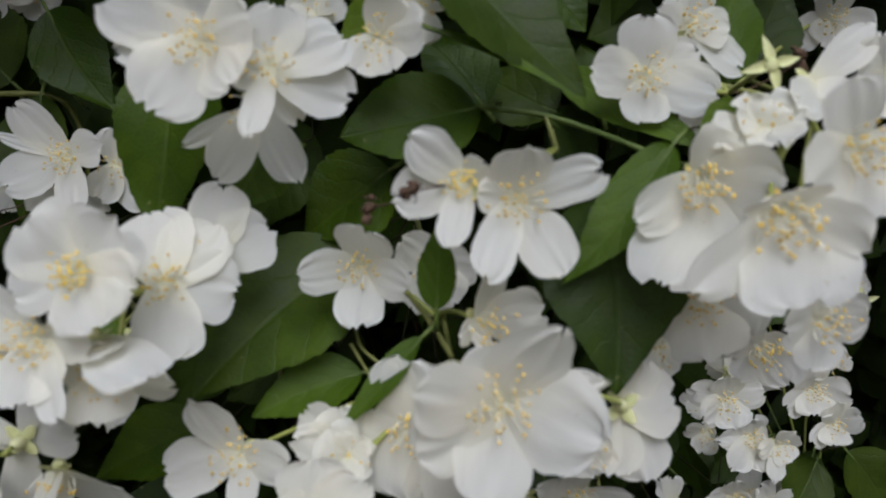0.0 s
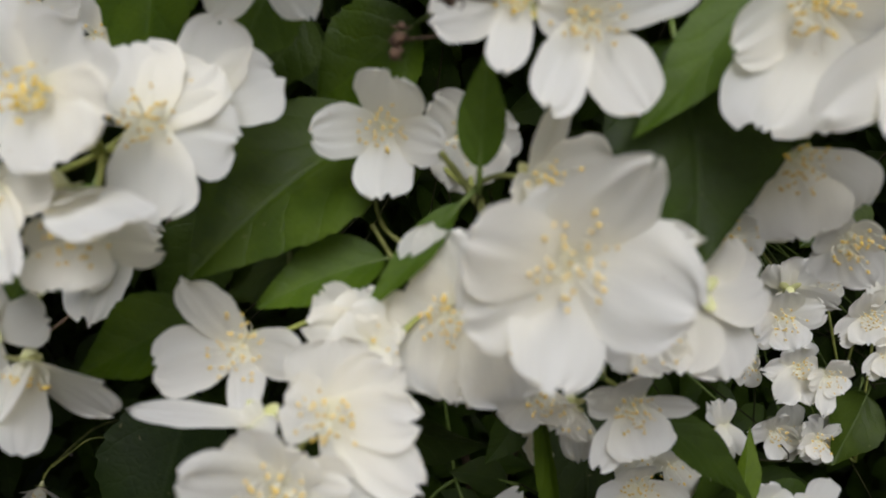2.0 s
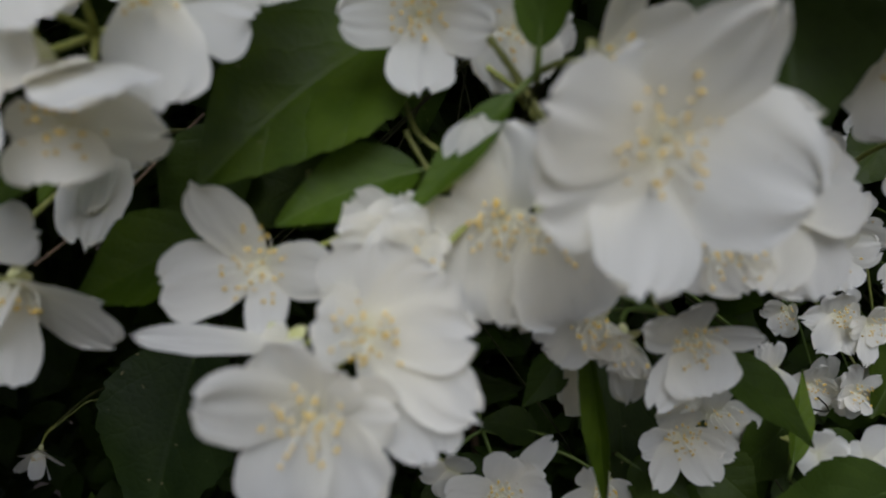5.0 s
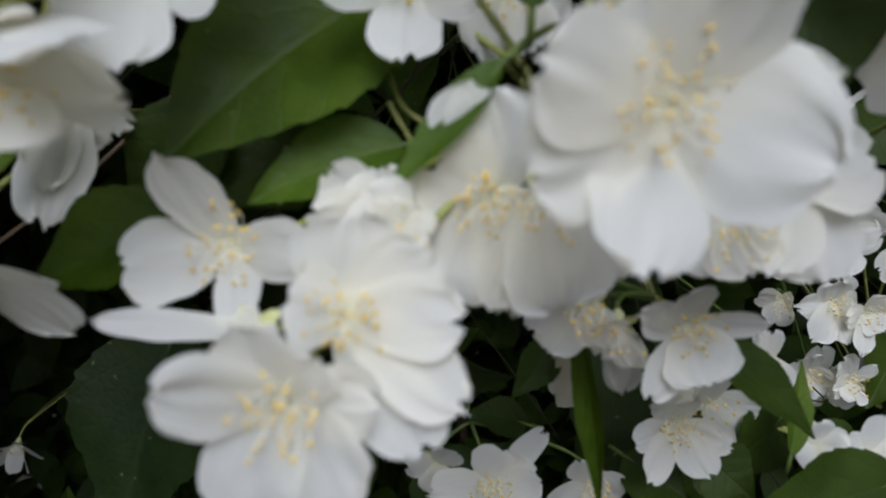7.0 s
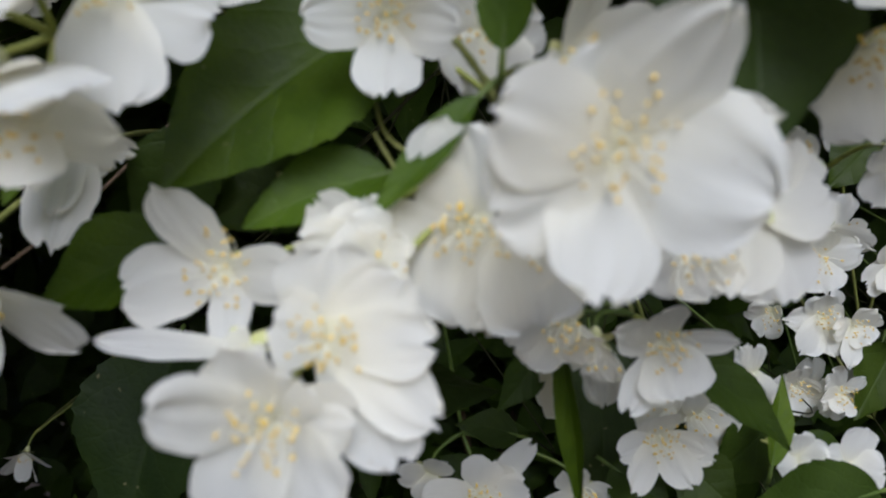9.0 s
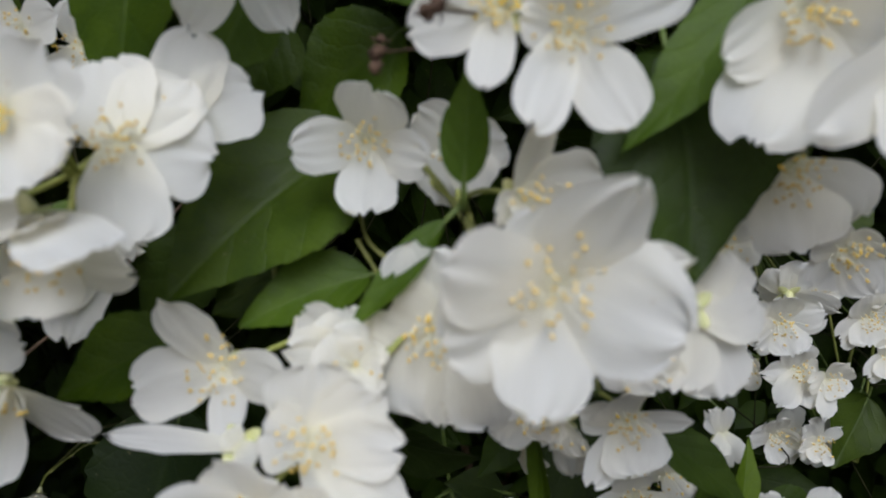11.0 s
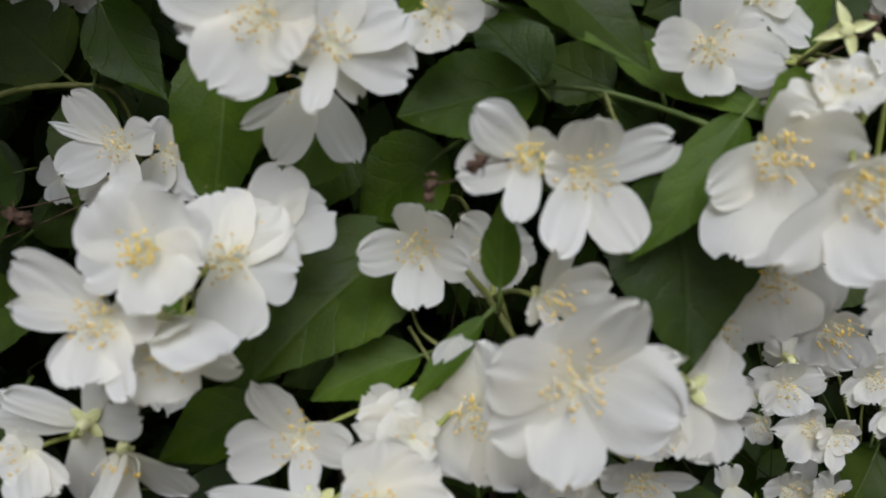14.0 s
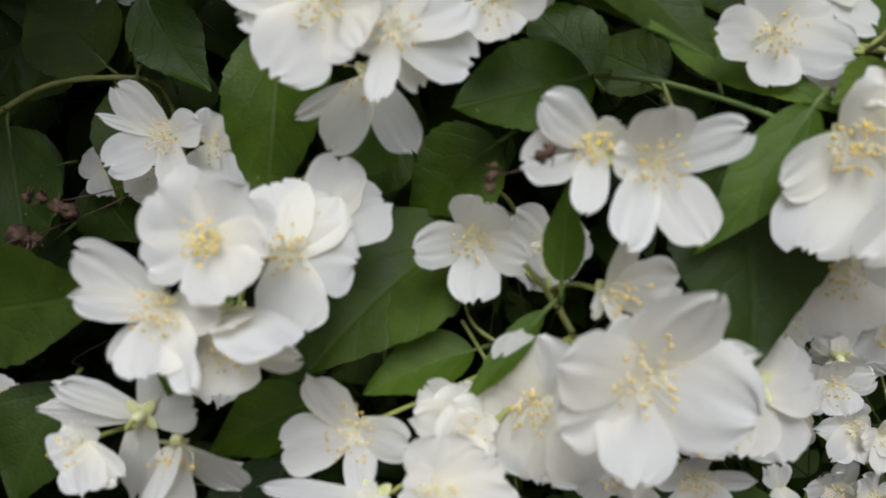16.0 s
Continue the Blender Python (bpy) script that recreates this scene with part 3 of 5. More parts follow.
branch_low = thing("leafy_branch", (-0.3544, 0.6077, 0.8657), "low dim twig with a small white flower", "branch", "flowering twigs")
stem(branch_low, [(-0.4000, 0.8500, 0.8000), (-0.3772, 0.7288, 0.8449), (-0.3544, 0.6077, 0.8657)], (3.2, 1.6), STEM_GREEN)
flower("large white mock orange flower, ruffled petals, yellow stamens", (-0.0646, 0.1976, 1.2297), (-0.10, -0.99, 0.03), [(6, 17.5, 23.7, 5.0, 0.1), (97, 24.0, 9.6, 3.0, 0.3), (64, 26.9, 20.0, 5.0, 0.1), (-72, 16.1, 19.3, 6.0, 0.1), (-137, 16.1, 17.1, 6.0, 0.2), (141, 21.8, 24.5, 5.0, 0.1)], (-0.0636, 0.2320, 1.2380), seed=1, stamens=26)
flower("open white mock orange flower with yellow stamens", (-0.0476, 0.1998, 1.2234), (0.15, -0.99, 0.08), [(-151, 15.2, 9.0, -6.0, 0.2), (-7, 17.2, 16.9, 2.0, 0.1), (91, 11.0, 13.6, 2.0, 0.2), (-63, 21.9, 16.3, -1.0, 0.05), (-108, 22.7, 16.9, -6.0, 0.1), (164, 20.1, 8.4, 7.0, 0.3)], (-0.0636, 0.2320, 1.2380), seed=2)
flower("white mock orange flower hanging under two others", (-0.0586, 0.2279, 1.2148), (0.00, -0.96, -0.29), [(115, 25.2, 6.9, 6.0, 0.2), (148, 22.8, 14.5, 12.0, 0.15), (-147, 24.3, 14.9, 12.0, 0.15)], (-0.0636, 0.2320, 1.2380), seed=3, stamens=14)
flower("open white mock orange flower with yellow stamens", (-0.0421, 0.2431, 1.2453), (0.10, -0.97, 0.23), [(35, 8.7, 15.0, 5.0), (-49, 10.0, 16.0, 5.0), (-170, 2.2, 13.0, 5.0), (122, 8.0, 12.0, 5.0)], (-0.0636, 0.2320, 1.2380), seed=4, stamens=6)
flower("open white mock orange flower with yellow stamens", (-0.0196, 0.2247, 1.2358), (-0.10, -0.99, -0.11), [(145, 12.2, 15.0, 5.0), (-156, 11.3, 15.0, 5.0), (-77, 14.9, 16.0, 5.0), (-20, 12.6, 15.0, 5.0)], (-0.0140, 0.2808, 1.2627), seed=5, stamens=16)
flower("open white mock orange flower with yellow stamens", (-0.0089, 0.2468, 1.2496), (0.10, -0.99, -0.06), [(-176, 13.1, 16.0, 5.0), (133, 8.8, 14.0, 5.0), (-41, 8.5, 16.0, 5.0), (37, 12.0, 16.0, 5.0)], (-0.0140, 0.2808, 1.2627), seed=6)
flower("open white mock orange flower with yellow stamens", (-0.2115, 0.3414, 1.2785), (0.06, -0.97, -0.24), [(-175, 16.9, 17.0, 5.0), (124, 17.1, 16.0, 5.0), (-91, 23.2, 18.0, 5.0), (-2, 16.8, 18.0, 5.0)], (-0.2113, 0.3691, 1.2959), seed=7)
flower("open white mock orange flower with yellow stamens", (-0.1941, 0.3472, 1.2754), (0.15, -0.96, -0.24), [(-161, 11.3, 15.0, 5.0), (109, 11.2, 14.0, 5.0), (-85, 15.9, 15.0, 5.0), (-10, 16.2, 15.0, 5.0)], (-0.2113, 0.3691, 1.2959), seed=8)
flower("open white mock orange flower with yellow stamens", (-0.1515, 0.2890, 1.1990), (-0.03, -1.00, -0.01), [(72, 26.9, 5.8, 6.0, 0.5), (-69, 16.5, 16.1, 4.0, 0.2), (41, 26.6, 16.6, 5.0, 0.25), (114, 28.2, 18.4, 4.0, 0.2), (-168, 22.3, 14.3, 5.0, 0.2)], (-0.1558, 0.3125, 1.1881), seed=9, stamens=24)
flower("open white mock orange flower with yellow stamens", (-0.1393, 0.3045, 1.1953), (0.16, -0.99, -0.06), [(-146, 21.4, 17.0, 5.0), (-4, 15.5, 15.0, 5.0), (-49, 14.5, 15.0, 5.0), (153, 15.4, 15.0, 5.0)], (-0.1558, 0.3125, 1.1881), seed=10, stamens=14)
flower("open white mock orange flower with yellow stamens", (-0.1620, 0.3084, 1.1833), (0.06, -0.97, -0.24), [(118, 17.7, 17.0, 5.0), (-169, 12.1, 17.0, 5.0), (-111, 17.9, 15.0, 5.0), (-16, 14.3, 15.0, 5.0)], (-0.1558, 0.3125, 1.1881), seed=11, stamens=8)
flower("white mock orange flower with squared petals and bright yellow stamens", (-0.0915, 0.1772, 1.1707), (-0.00, -1.00, 0.09), [(113, 17.2, 13.2, 3.0, 0.1), (47, 18.1, 22.9, 3.0, 0), (-37, 16.5, 22.9, 3.0, 0), (-107, 15.5, 17.4, 3.0, 0.1), (-158, 15.0, 21.5, 4.0, 0.1)], (-0.0953, 0.2086, 1.1579), seed=12, stamens=36, spread=0.42, fresh=True, tall=0.9)
flower("white mock orange flower with long petals behind another", (-0.0709, 0.2123, 1.1691), (0.20, -0.96, 0.15), [(-13, 22.8, 18.6, 0.0, 0.25), (-67, 20.5, 20.2, 0.0, 0.1)], (-0.0953, 0.2086, 1.1579), seed=147, stamens=3)
flower("open white mock orange flower with yellow stamens", (-0.0777, 0.1943, 1.1647), (0.20, -0.94, 0.27), [(-38, 21.7, 19.8, -8.0, 0.15), (12, 21.2, 22.9, -7.0, 0.1), (-95, 19.9, 21.4, -8.0, 0.05), (-175, 22.5, 19.8, -2.0, 0.1)], (-0.0953, 0.2086, 1.1579), seed=13, stamens=26)
flower("open white mock orange flower with yellow stamens", (-0.1058, 0.1811, 1.1522), (-0.10, -0.99, 0.04), [(133, 22.6, 10.1, 0.0, 0.2), (-86, 16.1, 13.0, 3.0, 0.2), (57, 27.5, 15.2, 3.0, 0.15), (84, 25.4, 9.8, 4.0, 0.25), (-177, 14.8, 21.6, 9.0, 0.05), (-144, 22.2, 9.8, 12.0, 0.1)], (-0.0953, 0.2086, 1.1579), seed=14, stamens=28)
flower("white mock orange flower turned downwards", (-0.0942, 0.1870, 1.1500), (0.28, 0.14, -0.95), [(75, 31.7, 19.0, 7.7, 0), (83, 18.2, 12.0, -0.1, 0.2)], (-0.0953, 0.2086, 1.1579), seed=15, stamens=0)
flower("white mock orange flower hanging below its cluster", (-0.0933, 0.1897, 1.1402), (0.16, -0.96, -0.22), [(-86, 19.8, 14.0, 9.0, 0.35), (177, 8.2, 19.0, 12.6, 0.1), (104, 9.1, 13.0, 4.0, 0.2), (-17, 13.4, 13.0, 5.0)], (-0.0953, 0.2086, 1.1579), seed=16, stamens=18)
flower("fading white flower with brown-flecked petals", (-0.1149, 0.2524, 1.1344), (0.09, -0.98, -0.17), [(141, 15.8, 9.0, 11.8, 0.2), (173, 23.9, 18.0, 23.9, 0.1), (-136, 12.4, 15.0, 1.4, 0.1), (-113, 14.8, 8.0, -3.7, 0.2), (174, 16.5, 10.0, 16.6, 0.3)], (-0.0953, 0.2086, 1.1579), seed=17, stamens=4, ruffle=1.4)
flower("fading white flower seen from behind, pale calyx", (-0.1274, 0.2052, 1.1143), (-0.01, 1.00, 0.01), [(-68, 27.3, 11.1, -2.0, 0.2), (19, 19.5, 8.4, -2.0, 0.2), (85, 17.0, 15.1, -2.0, 0.1), (-89, 33.1, 11.1, 2.0, 0.3), (-165, 32.4, 14.3, 6.0, 0.2), (-143, 22.7, 3.7, 8.0, 0.3)], (-0.1355, 0.2225, 1.1049), seed=18, stamens=0, cup=0.08)
flower("fading white flower with brown-flecked petals", (-0.1428, 0.1981, 1.1076), (-0.10, -0.98, 0.10), [(-15, 8.9, 13.1, 3.0, 0.1), (-124, 16.6, 11.5, 2.0, 0.2), (117, 8.8, 13.9, 3.0, 0.1), (-163, 13.5, 16.4, 3.0, 0.1), (72, 6.6, 9.8, 2.0, 0.2)], (-0.1355, 0.2225, 1.1049), seed=19, stamens=6, spread=0.35)
flower("white mock orange flower turned downwards", (-0.1188, 0.2076, 1.1030), (0.11, -0.66, -0.74), [(-70, 23.3, 14.0, 9.5, 0.3), (-132, 24.4, 19.0, 8.6, 0.1), (44, 5.8, 16.0, 17.9, 0.1), (-52, 3.5, 15.0, 23.8, 0.1)], (-0.1355, 0.2225, 1.1049), seed=20, stamens=18)
flower("small cupped white mock orange flower", (-0.0269, 0.2312, 1.1637), (-0.05, -1.00, -0.02), [(-17, 14.5, 19.9, 15.0, 0.1), (92, 17.3, 14.8, 15.0, 0.2), (-106, 18.1, 13.4, 15.0, 0.2), (-179, 17.7, 17.2, 12.0, 0.05)], (-0.0027, 0.2329, 1.1462), seed=21, stamens=20)
flower("open white mock orange flower with yellow stamens", (-0.0029, 0.2412, 1.1611), (0.06, -1.00, -0.06), [(46, 16.4, 15.0, 5.0), (150, 16.2, 16.0, 5.0), (-75, 13.5, 16.0, 5.0), (-144, 13.1, 15.0, 5.0)], (-0.0027, 0.2329, 1.1462), seed=22, stamens=16)
flower("white mock orange flower seen half from the side", (0.0107, 0.1997, 1.1519), (0.51, -0.85, -0.11), [(3, 19.4, 9.5, 9.0, 0.3), (99, 10.3, 7.9, 5.0, 0.3), (145, 7.0, 11.8, 9.0, 0.2), (-70, 15.4, 19.0, 10.0, 0.1)], (-0.0027, 0.2329, 1.1462), seed=23, stamens=18)
flower("white mock orange flower with bright yellow stamens", (0.0058, 0.1948, 1.1927), (-0.10, -0.99, 0.03), [(-46, 7.9, 9.0, 6.0, 0.3), (49, 18.5, 13.8, 9.0, 0.3), (102, 20.4, 14.7, 3.0, 0.3), (170, 17.6, 10.2, 11.0, 0.5)], (0.0375, 0.2375, 1.2022), seed=24, stamens=32, spread=0.42, tall=0.85, fresh=True)
flower("open white mock orange flower with yellow stamens", (0.0199, 0.1952, 1.1880), (0.05, -1.00, 0.03), [(83, 11.0, 10.6, 6.0, 0.2), (0, 13.2, 16.9, 13.0, 0.1), (-70, 23.2, 13.3, 9.0, 0.25), (-149, 23.6, 16.3, 8.0, 0.25), (153, 22.5, 13.0, 14.0, 0.25)], (0.0375, 0.2375, 1.2022), seed=25, stamens=24)
flower("open white mock orange flower with yellow stamens", (0.0663, 0.2396, 1.2252), (-0.05, -1.00, -0.02), [(-66, 18.4, 15.4, 3.0, 0.2), (0, 19.9, 19.0, 4.0, 0.1), (83, 18.0, 17.2, 4.0, 0.1), (177, 15.0, 16.3, 4.0, 0.2), (-105, 22.8, 18.1, 5.0, 0.15)], (0.0935, 0.2369, 1.2200), seed=26, stamens=24)
flower("open white mock orange flower with yellow stamens", (0.0847, 0.2512, 1.2440), (0.10, -0.99, 0.08), [(67, 13.6, 10.3, 3.0, 0.2), (-9, 12.5, 13.2, 3.0, 0.2), (-135, 23.2, 12.0, 3.0, 0.1), (-100, 11.2, 14.1, 4.0, 0.1)], (0.0935, 0.2369, 1.2200), seed=27, stamens=22)
flower("open white mock orange flower with yellow stamens", (0.1638, 0.3105, 1.2567), (-0.10, -0.95, -0.28), [(113, 17.3, 16.0, 5.0), (145, 10.3, 14.0, 5.0), (-109, 16.7, 18.0, 5.0), (9, 17.2, 18.0, 5.0)], (0.0935, 0.2369, 1.2200), seed=28, stamens=16)
flower("open white mock orange flower with yellow stamens", (0.0940, 0.2668, 1.2174), (0.00, -0.87, -0.49), [(174, 9.0, 11.0, 5.0), (-124, 5.8, 11.0, 5.0), (112, 8.5, 11.0, 5.0)], (0.0935, 0.2369, 1.2200), seed=29, stamens=0)
flower("large cupped white mock orange flower", (0.0723, 0.1999, 1.1932), (-0.14, -0.93, -0.30), [(-44, 14.5, 24.6, 2.0, 0.1), (-84, 18.8, 23.1, 12.0, 0.1), (-172, 26.2, 26.1, 14.0, 0.05), (114, 20.1, 16.1, 13.0, 0.2), (158, 27.9, 24.6, 14.0, 0.15)], (0.1123, 0.2190, 1.2144), seed=30, stamens=30, tall=1.2, cup=0.3)
flower("large cupped white mock orange flower", (0.0834, 0.1739, 1.1862), (-0.05, -0.92, -0.35), [(17, 7.9, 21.5, 4.0, 0.1), (-110, 17.5, 20.2, 10.0, 0.1), (125, 27.5, 15.5, 13.0, 0.35), (-169, 19.0, 28.9, 14.0, 0.05)], (0.1123, 0.2190, 1.2144), seed=31, stamens=30, tall=1.2, cup=0.3)
flower("open white mock orange flower with yellow stamens", (0.0798, 0.2182, 1.1560), (0.00, -0.98, -0.20), [(-125, 21.0, 24.0, 5.0, 0.1), (119, 17.4, 21.5, 5.0, 0.1), (-168, 19.8, 25.7, 6.0, 0)], (0.1123, 0.2190, 1.2144), seed=32, stamens=26)
flower("large white mock orange flower", (0.1044, 0.1819, 1.2018), (0.14, -0.98, -0.16), [(26, 18.9, 18.1, 4.0, 0.1), (-110, 13.2, 19.5, 5.0, 0.1), (-166, 18.5, 20.9, 6.0, 0.1), (122, 18.5, 22.3, 6.0, 0.05)], (0.1123, 0.2190, 1.2144), seed=33, stamens=28)
flower("fading white flower with crumpled petals", (0.0885, 0.2009, 1.2077), (-0.15, -0.80, 0.57), [(121, 16.9, 16.0, 5.0), (-71, 11.3, 15.0, 5.0), (-158, 11.4, 16.0, 5.0), (82, 7.6, 14.0, 5.0), (-23, 5.7, 13.0, 5.0)], (0.1123, 0.2190, 1.2144), seed=34, stamens=6, ruffle=2.2, cup=0.5)
flower("open white mock orange flower with yellow stamens", (0.1071, 0.2098, 1.2210), (0.30, -0.86, 0.42), [(-56, 28.6, 12.0, 5.0), (-146, 8.6, 14.0, 5.0), (133, 18.6, 14.0, 5.0)], (0.1123, 0.2190, 1.2144), seed=35, stamens=0)
flower("open white mock orange flower with yellow stamens", (0.1125, 0.2076, 1.1522), (0.21, -0.96, -0.18), [(99, 15.7, 16.0, 5.0), (172, 16.0, 18.0, 5.0), (-83, 11.9, 17.0, 5.0), (8, 16.2, 16.0, 5.0)], (0.1123, 0.2190, 1.2144), seed=36, stamens=20)
flower("open white mock orange flower with yellow stamens", (0.1320, 0.2202, 1.2229), (-0.10, -0.99, -0.06), [(152, 11.2, 15.0, 5.0), (-150, 11.6, 15.0, 5.0), (13, 13.0, 15.0, 5.0), (69, 8.8, 12.0, 5.0)], (0.1123, 0.2190, 1.2144), seed=37, stamens=8)
flower("white mock orange flower in the shade of larger ones", (0.1217, 0.2629, 1.1279), (0.00, -0.93, -0.37), [(150, 15.1, 17.0, 5.0), (-143, 18.1, 17.0, 5.0), (-46, 9.7, 16.0, 5.0), (60, 13.5, 16.0, 5.0)], (0.1180, 0.2974, 1.1215), seed=38, stamens=26, tall=1.1)
flower("open white mock orange flower with yellow stamens", (0.0813, 0.2589, 1.1284), (-0.10, -0.99, 0.13), [(-40, 9.9, 15.0, 5.0), (50, 8.8, 14.0, 5.0), (147, 11.8, 15.0, 5.0), (-127, 8.8, 15.0, 5.0)], (0.1180, 0.2974, 1.1215), seed=39, stamens=14)
flower("large double white mock orange flower, wavy petals", (0.0142, 0.1735, 1.1389), (0.20, -0.97, -0.10), [(10, 16.8, 18.4, 4.0, 0.1), (-79, 27.1, 10.7, 6.0, 0.5), (-107, 25.5, 28.1, 12.0, 0.4, 0, 0.05), (169, 25.4, 21.8, 10.0, 0.2, -1), (112, 24.8, 23.2, 5.0, 0.15), (-20, 24.4, 21.8, 10.0, 0.75, 0, 0.14), (78, 23.4, 19.9, 6.0, 0.1)], (0.0028, 0.2154, 1.1358), seed=40, stamens=30, spread=0.75, ruffle=0.8, cup=0.04)
flower("white mock orange flower tucked beneath a larger one", (-0.0094, 0.2060, 1.1189), (-0.15, -0.98, -0.11), [(-3, 22.2, 23.7, 2.0, 0.1), (13, 21.7, 11.3, 2.0, 0.3), (130, 17.2, 28.2, 3.0, 0.05), (-145, 23.4, 26.0, 3.0, 0.05), (178, 21.7, 30.5, 5.0, 0), (59, 12.8, 21.5, 2.0, 0.1)], (0.0028, 0.2154, 1.1358), seed=41, stamens=26, cup=0.1)
flower("open white mock orange flower with yellow stamens", (0.0019, 0.2000, 1.1198), (0.09, -0.95, -0.31), [(162, 25.9, 15.2, 4.0, 0.05), (-141, 23.1, 18.4, 3.0, 0.05), (-167, 22.7, 24.9, 6.0, 0)], (0.0028, 0.2154, 1.1358), seed=42, stamens=16)
flower("white mock orange flower seen from behind, pale calyx", (0.0553, 0.2110, 1.1225), (0.31, 0.81, -0.50), [(74, 16.4, 21.0, 0.5, 0), (156, 20.9, 20.0, 10.4, 0.1), (-173, 20.1, 17.0, 6.2, 0.1), (22, 16.7, 14.0, -4.5, 0.1)], (0.0028, 0.2154, 1.1358), seed=43, stamens=0)
flower("white mock orange flower tucked beneath a larger one", (0.0424, 0.2110, 1.1127), (0.00, -0.95, -0.32), [(136, 12.8, 16.0, 4.0, 0.1), (-152, 12.8, 17.0, 4.0, 0.1), (-88, 9.2, 14.0, 4.0, 0.1)], (0.0028, 0.2154, 1.1358), seed=44, stamens=16)
flower("white four-petalled mock orange flower", (-0.0641, 0.2137, 1.1061), (-0.06, -0.97, 0.23), [(32, 21.2, 12.7, 14.0, 0.35), (-92, 18.9, 13.5, 13.0, 0.1), (103, 21.7, 18.1, 7.0, 0), (-160, 17.3, 10.9, 10.0, 0.3)], (0.0028, 0.2154, 1.1358), seed=45, stamens=26, spread=0.7)
flower("crumpled white flower with folded petals", (-0.0313, 0.2085, 1.1118), (0.10, -0.97, 0.15), [(41, 15.6, 12.7, 4.0, 0.1), (4, 11.9, 15.1, 3.0, 0.1), (78, 14.9, 12.7, 5.0, 0.2), (-51, 10.4, 13.9, 3.0, 0.1), (99, 5.2, 15.1, 6.0, 0.1)], (0.0028, 0.2154, 1.1358), seed=46, stamens=3, ruffle=0.8, cup=0.3)
flower("crumpled white flower with folded petals", (-0.0277, 0.2002, 1.1113), (0.09, -0.99, 0.13), [(40, 10.8, 16.5, 2.0, 0.1), (-21, 7.6, 13.2, 2.0, 0.1), (-101, 6.1, 12.1, 3.0, 0.1), (-171, 6.6, 12.1, 4.0, 0.1)], (0.0028, 0.2154, 1.1358), seed=47, stamens=6, ruffle=0.8, cup=0.3)
flower("white mock orange flower with broad petals", (-0.0360, 0.1825, 1.1012), (0.09, -0.97, 0.20), [(-153, 28.4, 16.2, 3.0, 0.1), (-128, 25.3, 14.7, 5.0, 0.1), (75, 10.0, 16.2, 3.0, 0.1), (-3, 17.4, 20.6, 3.0, 0.2), (-52, 17.8, 14.7, 4.0, 0.1), (-92, 20.0, 15.2, 6.0, 0.1)], (0.0028, 0.2154, 1.1358), seed=48, stamens=24)
flower("white mock orange flower with broad petals", (-0.0457, 0.1745, 1.0885), (-0.05, -0.97, -0.12), [(-87, 16.3, 16.0, 2.0, 0.1), (-40, 12.3, 12.3, 3.0, 0.2), (-146, 21.4, 17.9, 5.0, 0.1), (155, 21.9, 18.4, 5.0, 0.05), (20, 16.6, 14.1, 4.0, 0.2), (70, 19.4, 17.4, 8.0, 0.25)], (0.0028, 0.2154, 1.1358), seed=49, stamens=24, spread=0.6)
flower("white flower seen edge-on", (-0.0559, 0.1962, 1.0930), (-0.25, -0.80, 0.35), [(45, 4.4, 7.7, 2.0, 0.2), (93, 35.9, 6.8, 2.0, 0.35), (-123, 6.7, 8.8, 2.0, 0.2)], (0.0028, 0.2154, 1.1358), seed=50, stamens=0)
flower("cupped white mock orange flower", (0.0482, 0.2414, 1.0790), (0.04, -0.99, -0.11), [(76, 16.0, 11.8, 4.0, 0.1), (32, 12.6, 19.1, 6.0, 0.1), (-84, 18.1, 8.5, 5.0, 0.3), (148, 21.5, 12.0, 6.0, 0.3), (-166, 13.8, 21.3, 8.0, 0.05)], (0.0433, 0.2574, 1.0813), seed=51, stamens=22)
flower("withering white flower with drooping petals", (0.0290, 0.2413, 1.0781), (-0.10, -0.78, -0.62), [(145, 8.2, 11.0, 5.0), (-171, 26.6, 11.0, 5.0), (26, 10.9, 10.0, 5.0), (-154, 12.9, 10.0, 5.0)], (0.0433, 0.2574, 1.0813), seed=52, stamens=4, ruffle=1.8, stalk=PETIOLE)
flower("open white mock orange flower with yellow stamens", (0.0198, 0.2389, 1.0851), (-0.10, -0.91, -0.40), [(106, 15.7, 15.0, 5.0), (146, 15.8, 14.0, 5.0), (-156, 12.2, 14.0, 5.0), (17, 13.7, 13.0, 5.0)], (0.0433, 0.2574, 1.0813), seed=53, stamens=18, stalk=PETIOLE)
flower("white flower hanging in the shade", (0.0164, 0.2545, 1.0679), (0.00, -0.52, -0.85), [(-172, 80.2, 6.3, 4.0, 0.2), (-166, 81.4, 6.7, 4.0, 0.2), (-169, 140.7, 8.2, 5.0, 0.2)], (0.0433, 0.2574, 1.0813), seed=54, stamens=0, stalk=PETIOLE)
flower("white mock orange flower", (0.0663, 0.2939, 1.0229), (-0.01, -1.00, 0.08), [(-110, 21.1, 13.7, 2.0, 0.1), (13, 10.6, 16.7, 6.0, 0.1), (103, 16.8, 12.2, 6.0, 0.2), (147, 20.7, 12.6, 7.0, 0.25), (-148, 19.2, 14.1, 7.0, 0.25), (-103, 15.1, 11.8, 4.0, 0.1)], (0.0766, 0.3131, 1.0263), seed=55, stamens=22)
